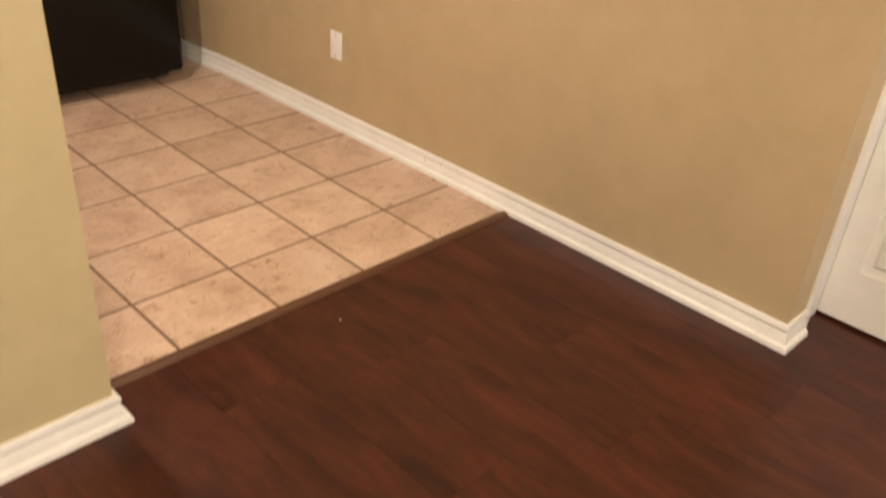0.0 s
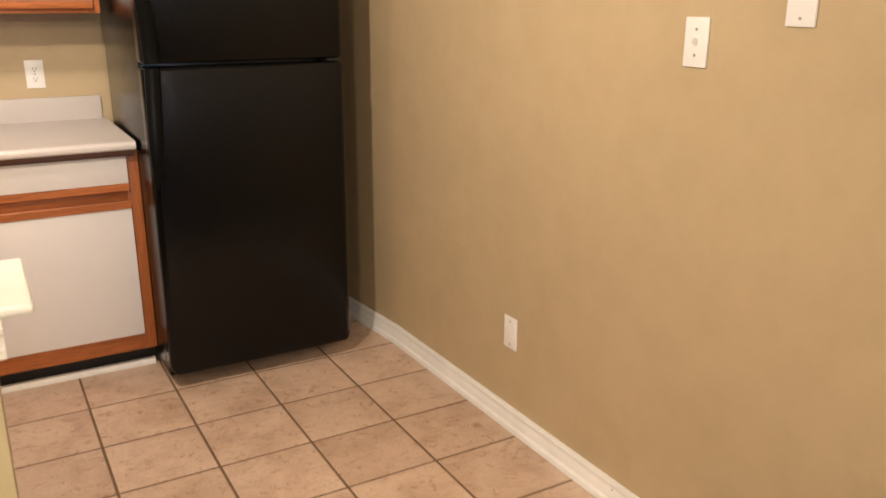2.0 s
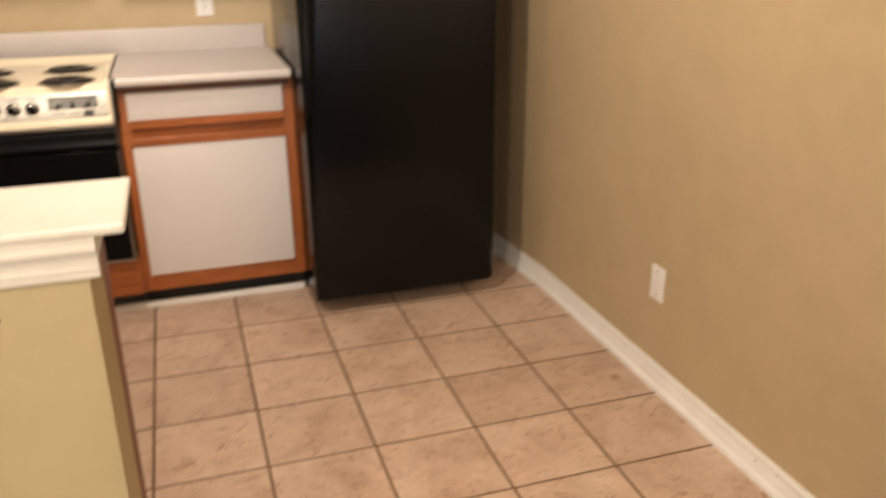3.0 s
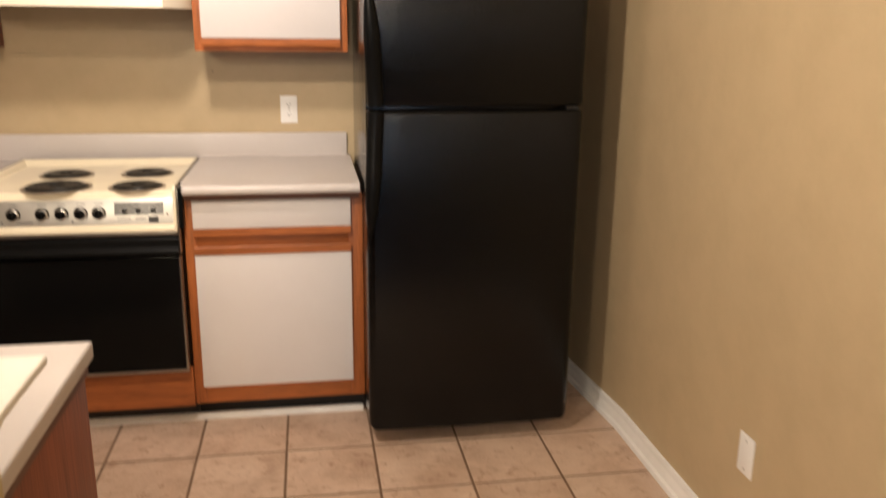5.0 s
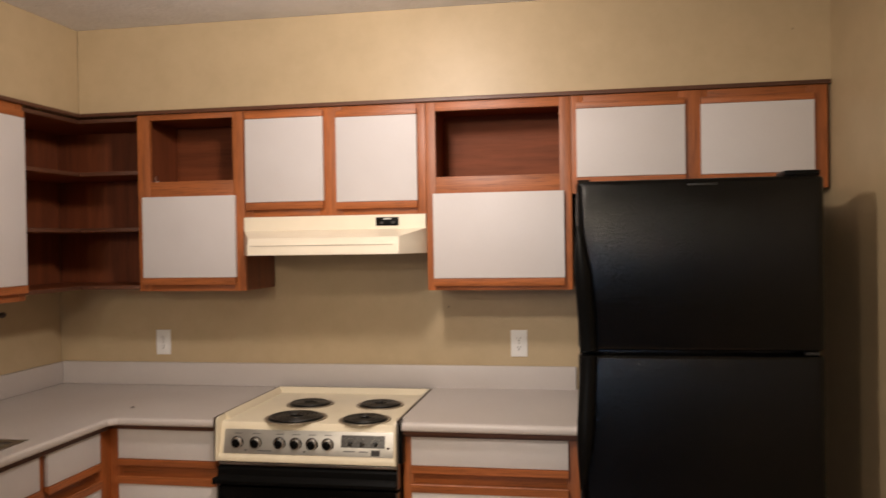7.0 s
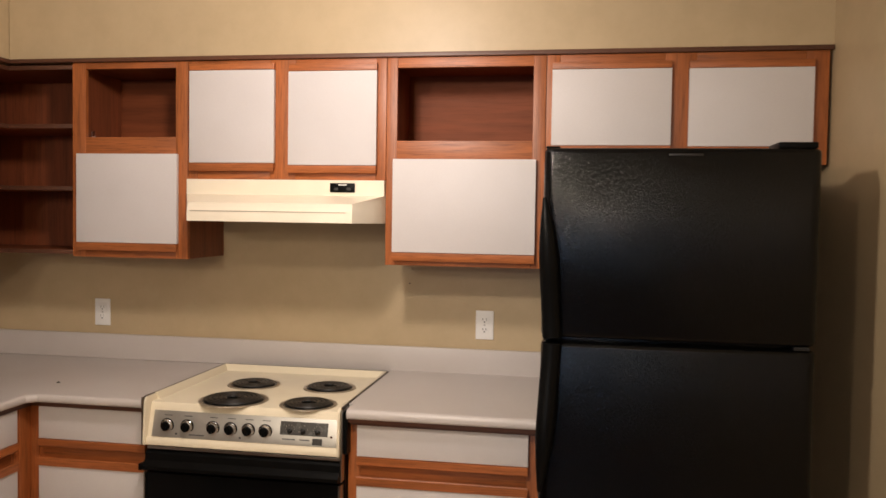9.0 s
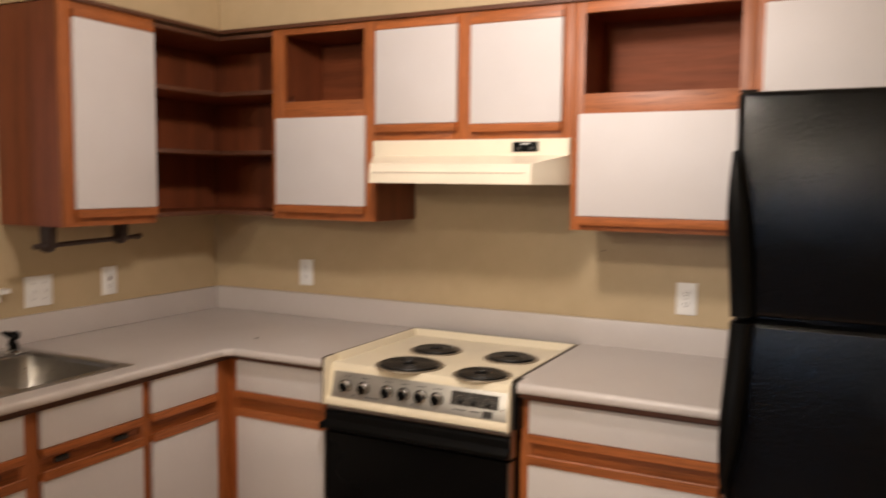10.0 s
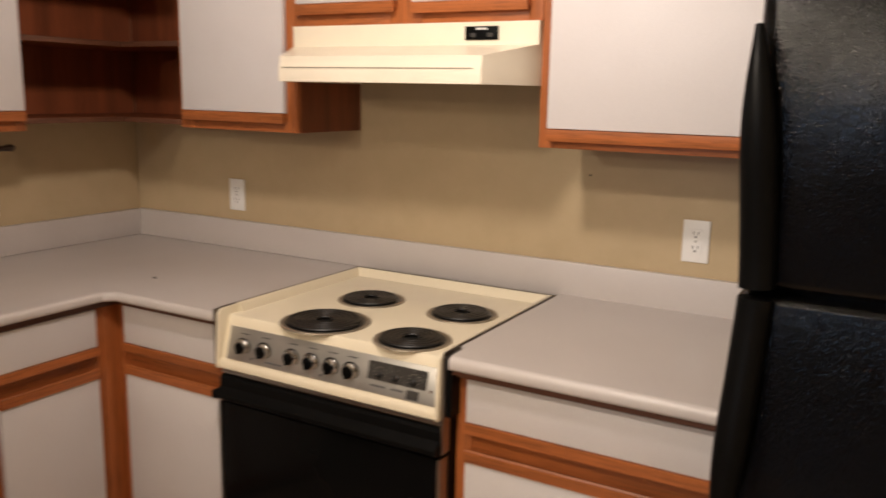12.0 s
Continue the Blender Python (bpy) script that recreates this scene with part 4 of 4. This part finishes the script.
cover("blank", on_right, 3.351, 0.354, "blank white cover plate low on the wall")
cover("switch", on_right, 2.637, 1.361, "white light switch on the beige wall")
cover("blank", on_right, 2.358, 1.464, "white cover plate beside the switch", h=0.118)

# ---- sink ----
sink = thing("sink", (-0.23, 3.7, 0.914), "stainless steel double-bowl sink set in the counter", "sink")


def build_sink():
    z = 0.9385
    bowls = [(SX0 + 0.085, SX1 - 0.03, 3.625, SY1 - 0.035), (SX0 + 0.085, SX1 - 0.03, SY0 + 0.035, 3.575)]
    rim = plate("y", 0, 0.004, SX0, SX1, SY0, SY1, [(a, b, c, d) for a, b, c, d in bowls])
    for v in rim.verts:
        v.co = Vector((v.co.x, v.co.z, z - v.co.y))
    bmesh.ops.recalc_face_normals(rim, faces=rim.faces)
    part("rim", rim, M_STEEL, sink)
    for a, b, c, d in bowls:
        bm = bmesh.new()
        loops = []
        for ins, zz, r in ((-0.006, z - 0.0046, 0.004), (0.002, z - 0.0048, 0.05), (0.006, z - 0.010, 0.05), (0.014, z - 0.12, 0.05), (0.03, z - 0.155, 0.05), (0.06, z - 0.165, 0.05)):
            pts = []
            for cx, cy, a0 in ((b - ins - r, d - ins - r, 0), (a + ins + r, d - ins - r, 90), (a + ins + r, c + ins + r, 180), (b - ins - r, c + ins + r, 270)):
                for k in range(6):
                    an = radians(a0 + 90 * k / 5)
                    pts.append(bm.verts.new((cx + r * math.cos(an), cy + r * math.sin(an), zz)))
            loops.append(pts)
        for p, q in zip(loops, loops[1:]):
            for k in range(len(p)):
                bm.faces.new((p[k], p[(k + 1) % len(p)], q[(k + 1) % len(p)], q[k]))
        bm.faces.new(loops[-1])
        bmesh.ops.recalc_face_normals(bm, faces=bm.faces)
        bmesh.ops.reverse_faces(bm, faces=bm.faces)
        bo = part("bowl", bm, M_STEEL, sink)
        part("drain", lathe([(0.045, z - 0.1645), (0.043, z - 0.1615), (0.03, z - 0.164), (0.002, z - 0.164)], ((a + b) / 2, (c + d) / 2, 0)), M_CHROME, bo)


build_sink()

# ---- small things ----
def build_faucet():
    f = thing("faucet", (-0.42, 3.76, 0.938), "chrome kitchen faucet standing on the sink rim", "faucet")
    part("post", lathe([(0.026, 0.939), (0.026, 0.943), (0.019, 0.949), (0.0155, 0.959), (0.0145, 0.989), (0.0165, 1.0), (0.0165, 1.049), (0.013, 1.06), (0.004, 1.064), (0.001, 1.064)], (-0.405, 3.79, 0)), M_CHROME, f, "upright chrome spout post")
    part("handle", lathe([(0.024, 0.939), (0.024, 0.945), (0.017, 0.952), (0.017, 0.999), (0.021, 1.012), (0.017, 1.022), (0.001, 1.024)], (-0.415, 3.725, 0)), M_CHROME, f, "chrome handle")
    part("base_plate", slab(-0.45, -0.385, 3.60, 3.765, 0.939, 0.944, 0.002), M_CHROME, f)


build_faucet()


def build_sprayer():
    c = Vector((-0.405, 3.925, 0))
    s = thing("sink_sprayer", (c.x, c.y, 0.938), "black plastic sink sprayer in a chrome collar", "sprayer")
    part("collar", lathe([(0.027, 0.939), (0.027, 0.945), (0.022, 0.95), (0.017, 0.952), (0.017, 0.955), (0.001, 0.955)], c), M_CHROME, s, "chrome collar")
    part("grip", tube([c + Vector(v) for v in ((0.0, 0.008, 0.954), (0.002, 0.006, 0.969), (0.006, -0.002, 0.984), (0.012, -0.004, 0.999), (0.016, 0.012, 1.012))], [0.017, 0.016, 0.013, 0.017, 0.012], 12), M_BLACK, s, "black grip")
    part("head", tube([c + Vector(v) for v in ((0.006, 0.018, 1.0), (0.012, -0.014, 1.008), (0.014, -0.040, 1.02))], [0.014, 0.012, 0.007], 12), M_BLACK, s)
    part("trigger", tube([c + Vector(v) for v in ((0.004, -0.006, 0.989), (0.016, -0.022, 0.976))], [0.006, 0.004], 8), M_BLACK, s)


build_sprayer()


def build_towel_holder():
    h = thing("paper_towel_holder", (-0.33, 4.2, 1.382), "dark wooden paper towel holder under the cabinet", "towel holder")
    x = -0.33
    for y0, y1, zb in ((4.0, 4.045, 1.288), (4.315, 4.36, 1.300)):
        b = part("bracket", prism([(x - 0.032, 1.3815), (x + 0.032, 1.3815), (x + 0.028, zb + 0.03), (x + 0.018, zb + 0.008), (x, zb), (x - 0.018, zb + 0.008), (x - 0.028, zb + 0.03)], y0 + 0.012, y1 - 0.008, "y", 0.002), M_IRON, h, "dark wooden bracket")
        part("knob", lathe([(0.001, -0.004), (0.014, 0.0), (0.017, 0.008), (0.012, 0.014), (0.010, 0.018)], (x, y0 - 0.006, zb + 0.022), "y", 18), M_IRON, b)
    part("rod", tube([(x, 3.962, 1.311), (x, 3.972, 1.312), (x, 3.99, 1.312), (x, 4.2, 1.318), (x, 4.40, 1.323), (x, 4.43, 1.324), (x, 4.443, 1.3245)], [0.004, 0.011, 0.0085, 0.0095, 0.0085, 0.012, 0.005], 14), M_IRON, h, "dark turned rod")


build_towel_holder()
crumb = tagged(new("crumb", mesh_of("crumb", tube([(0.135, 4.566, 0.9375), (0.141, 4.569, 0.940), (0.148, 4.567, 0.9375)], [0.0016, 0.0028, 0.0012], 6), M_SLOT)), "tiny dark crumb lying on the counter", "crumb")
nail = tagged(new("nail", mesh_of("nail", lathe([(0.0028, 0.0), (0.0028, -0.004), (0.001, -0.005)], (1.352, YB - 0.0003, 1.300), "y", 10), M_SLOT)), "small dark nail in the beige wall", "nail")


def small_nail(place, axis, label):
    return tagged(new("nail", mesh_of("nail", lathe([(0.0022, 0.001), (0.0022, -0.0006), (0.0004, -0.0009)], place, axis, 10), M_SLOT)), label, "nail")


for y, z in ((2.797, 0.048), (2.71, 0.058)):
    small_nail((east_face(y) - 0.0112, y, z), "x", "small dark nail in the white baseboard")
small_nail((1.279, 2.2308, 1.006), "y", "small dark nail in the half wall")
small_nail((2.723, SOF - 0.0002, 2.361), "y", "small dark nail in the soffit")
fleck = tagged(new("paint_fleck", mesh_of("fleck", slab(2.035, 2.0385, 2.215, 2.222, 0.0005, 0.0014), M_PLATE)), "tiny white fleck lying on the planks", "fleck")

# ---- floor pieces ----
tiles = tagged(new("tile_floor", mesh_of("tile_bed", slab(-0.4, XR - 0.001, THR1 - 0.02, 4.98, -0.011, -0.0015), M_GROUT)), "beige ceramic tile floor with brown grout", "floor", kind="structure")
PX, PY, GX, GY, GAP = 0.3142, 0.311, 2.571, 2.647, 0.0085
TILE_MESHES = {}


def tile_mesh(w, d):
    key = (round(w, 4), round(d, 4))
    if key not in TILE_MESHES:
        bm = bmesh.new()
        lo = [bm.verts.new((x, y, -0.006)) for x, y in ((0, 0), (w, 0), (w, d), (0, d))]
        up = [bm.verts.new((x, y, -0.0012)) for x, y in ((0, 0), (w, 0), (w, d), (0, d))]
        e = 0.003
        tp = [bm.verts.new((x, y, 0.0)) for x, y in ((e, e), (w - e, e), (w - e, d - e), (e, d - e))]
        for a, b in ((lo, up), (up, tp)):
            for k in range(4):
                bm.faces.new((a[k], a[(k + 1) % 4], b[(k + 1) % 4], b[k]))
        bm.faces.new(tp)
        bmesh.ops.recalc_face_normals(bm, faces=bm.faces)
        TILE_MESHES[key] = mesh_of("tile", bm, M_TILE, False)
    return TILE_MESHES[key]


for k in range(0, 9):
    part("grout_line", slab(GX - PX * k - 0.0045, GX - PX * k + 0.0045, THR1 - 0.01, 4.6, -0.004, -0.0009), M_GROUT_DARK, tiles)
xs = sorted([GX - PX * k for k in range(0, 10)]) + [XR]
ys = [THR1 - 0.008] + [GY + PY * k for k in range(0, 8)]
for xa, xb in zip(xs, xs[1:]):
    for ya, yb in zip(ys, ys[1:]):
        if xb < 0.05:
            continue
        t = new("tile", tile_mesh(xb - xa - GAP, yb - ya - GAP))
        hang(t, tiles)
        t.location = (xa + GAP / 2, ya + GAP / 2, random.uniform(-0.0006, 0.0004))

planks = tagged(new("plank_floor", mesh_of("plank_bed", slab(-3.55, XD + 0.1, -4.58, THR1 - 0.021, -0.011, -0.004), M_SUB)), "dark reddish-brown laminate plank floor", "floor", kind="structure")
PLANK_MESHES = {}


def plank_mesh(w, d):
    key = (round(w, 3), round(d, 3))
    if key not in PLANK_MESHES:
        bm = slab(0.0003, w - 0.0003, 0.0003, d - 0.0003, -0.0035, 0.0)
        bmesh.ops.bevel(bm, geom=[e for e in bm.edges if all(v.co.z > -0.001 for v in e.verts)], offset=0.0004, segments=1, affect="EDGES")
        PLANK_MESHES[key] = mesh_of("plank", bm, M_PLANK, False)
    return PLANK_MESHES[key]


W, L = 0.205, 1.25
col = 0
x = 2.20 - 13 * W
while x < XD + 0.1:
    y = THR0 + 0.01
    first = (0.35, 0.95, 0.6, 1.15, 0.25, 0.8)[col % 6]
    step = first
    while y > -4.5:
        step = min(step, y + 4.58)
        p = new("plank", plank_mesh(W, step))
        hang(p, planks)
        p.location = (x, y - step, random.uniform(-0.00015, 0.0001))
        y -= step
        step = L
    x += W
    col += 1
rest = tagged(new("plank_floor_rest", mesh_of("plank_rest", merge(slab(-3.5, -0.468, -4.58, THR0, -0.0035, -0.0004), slab(-3.5, -0.7, THR0 + 0.001, YB - 0.02, -0.0035, -0.0004)), M_PLANK)), "dark laminate planks of the next room", "floor", kind="structure")
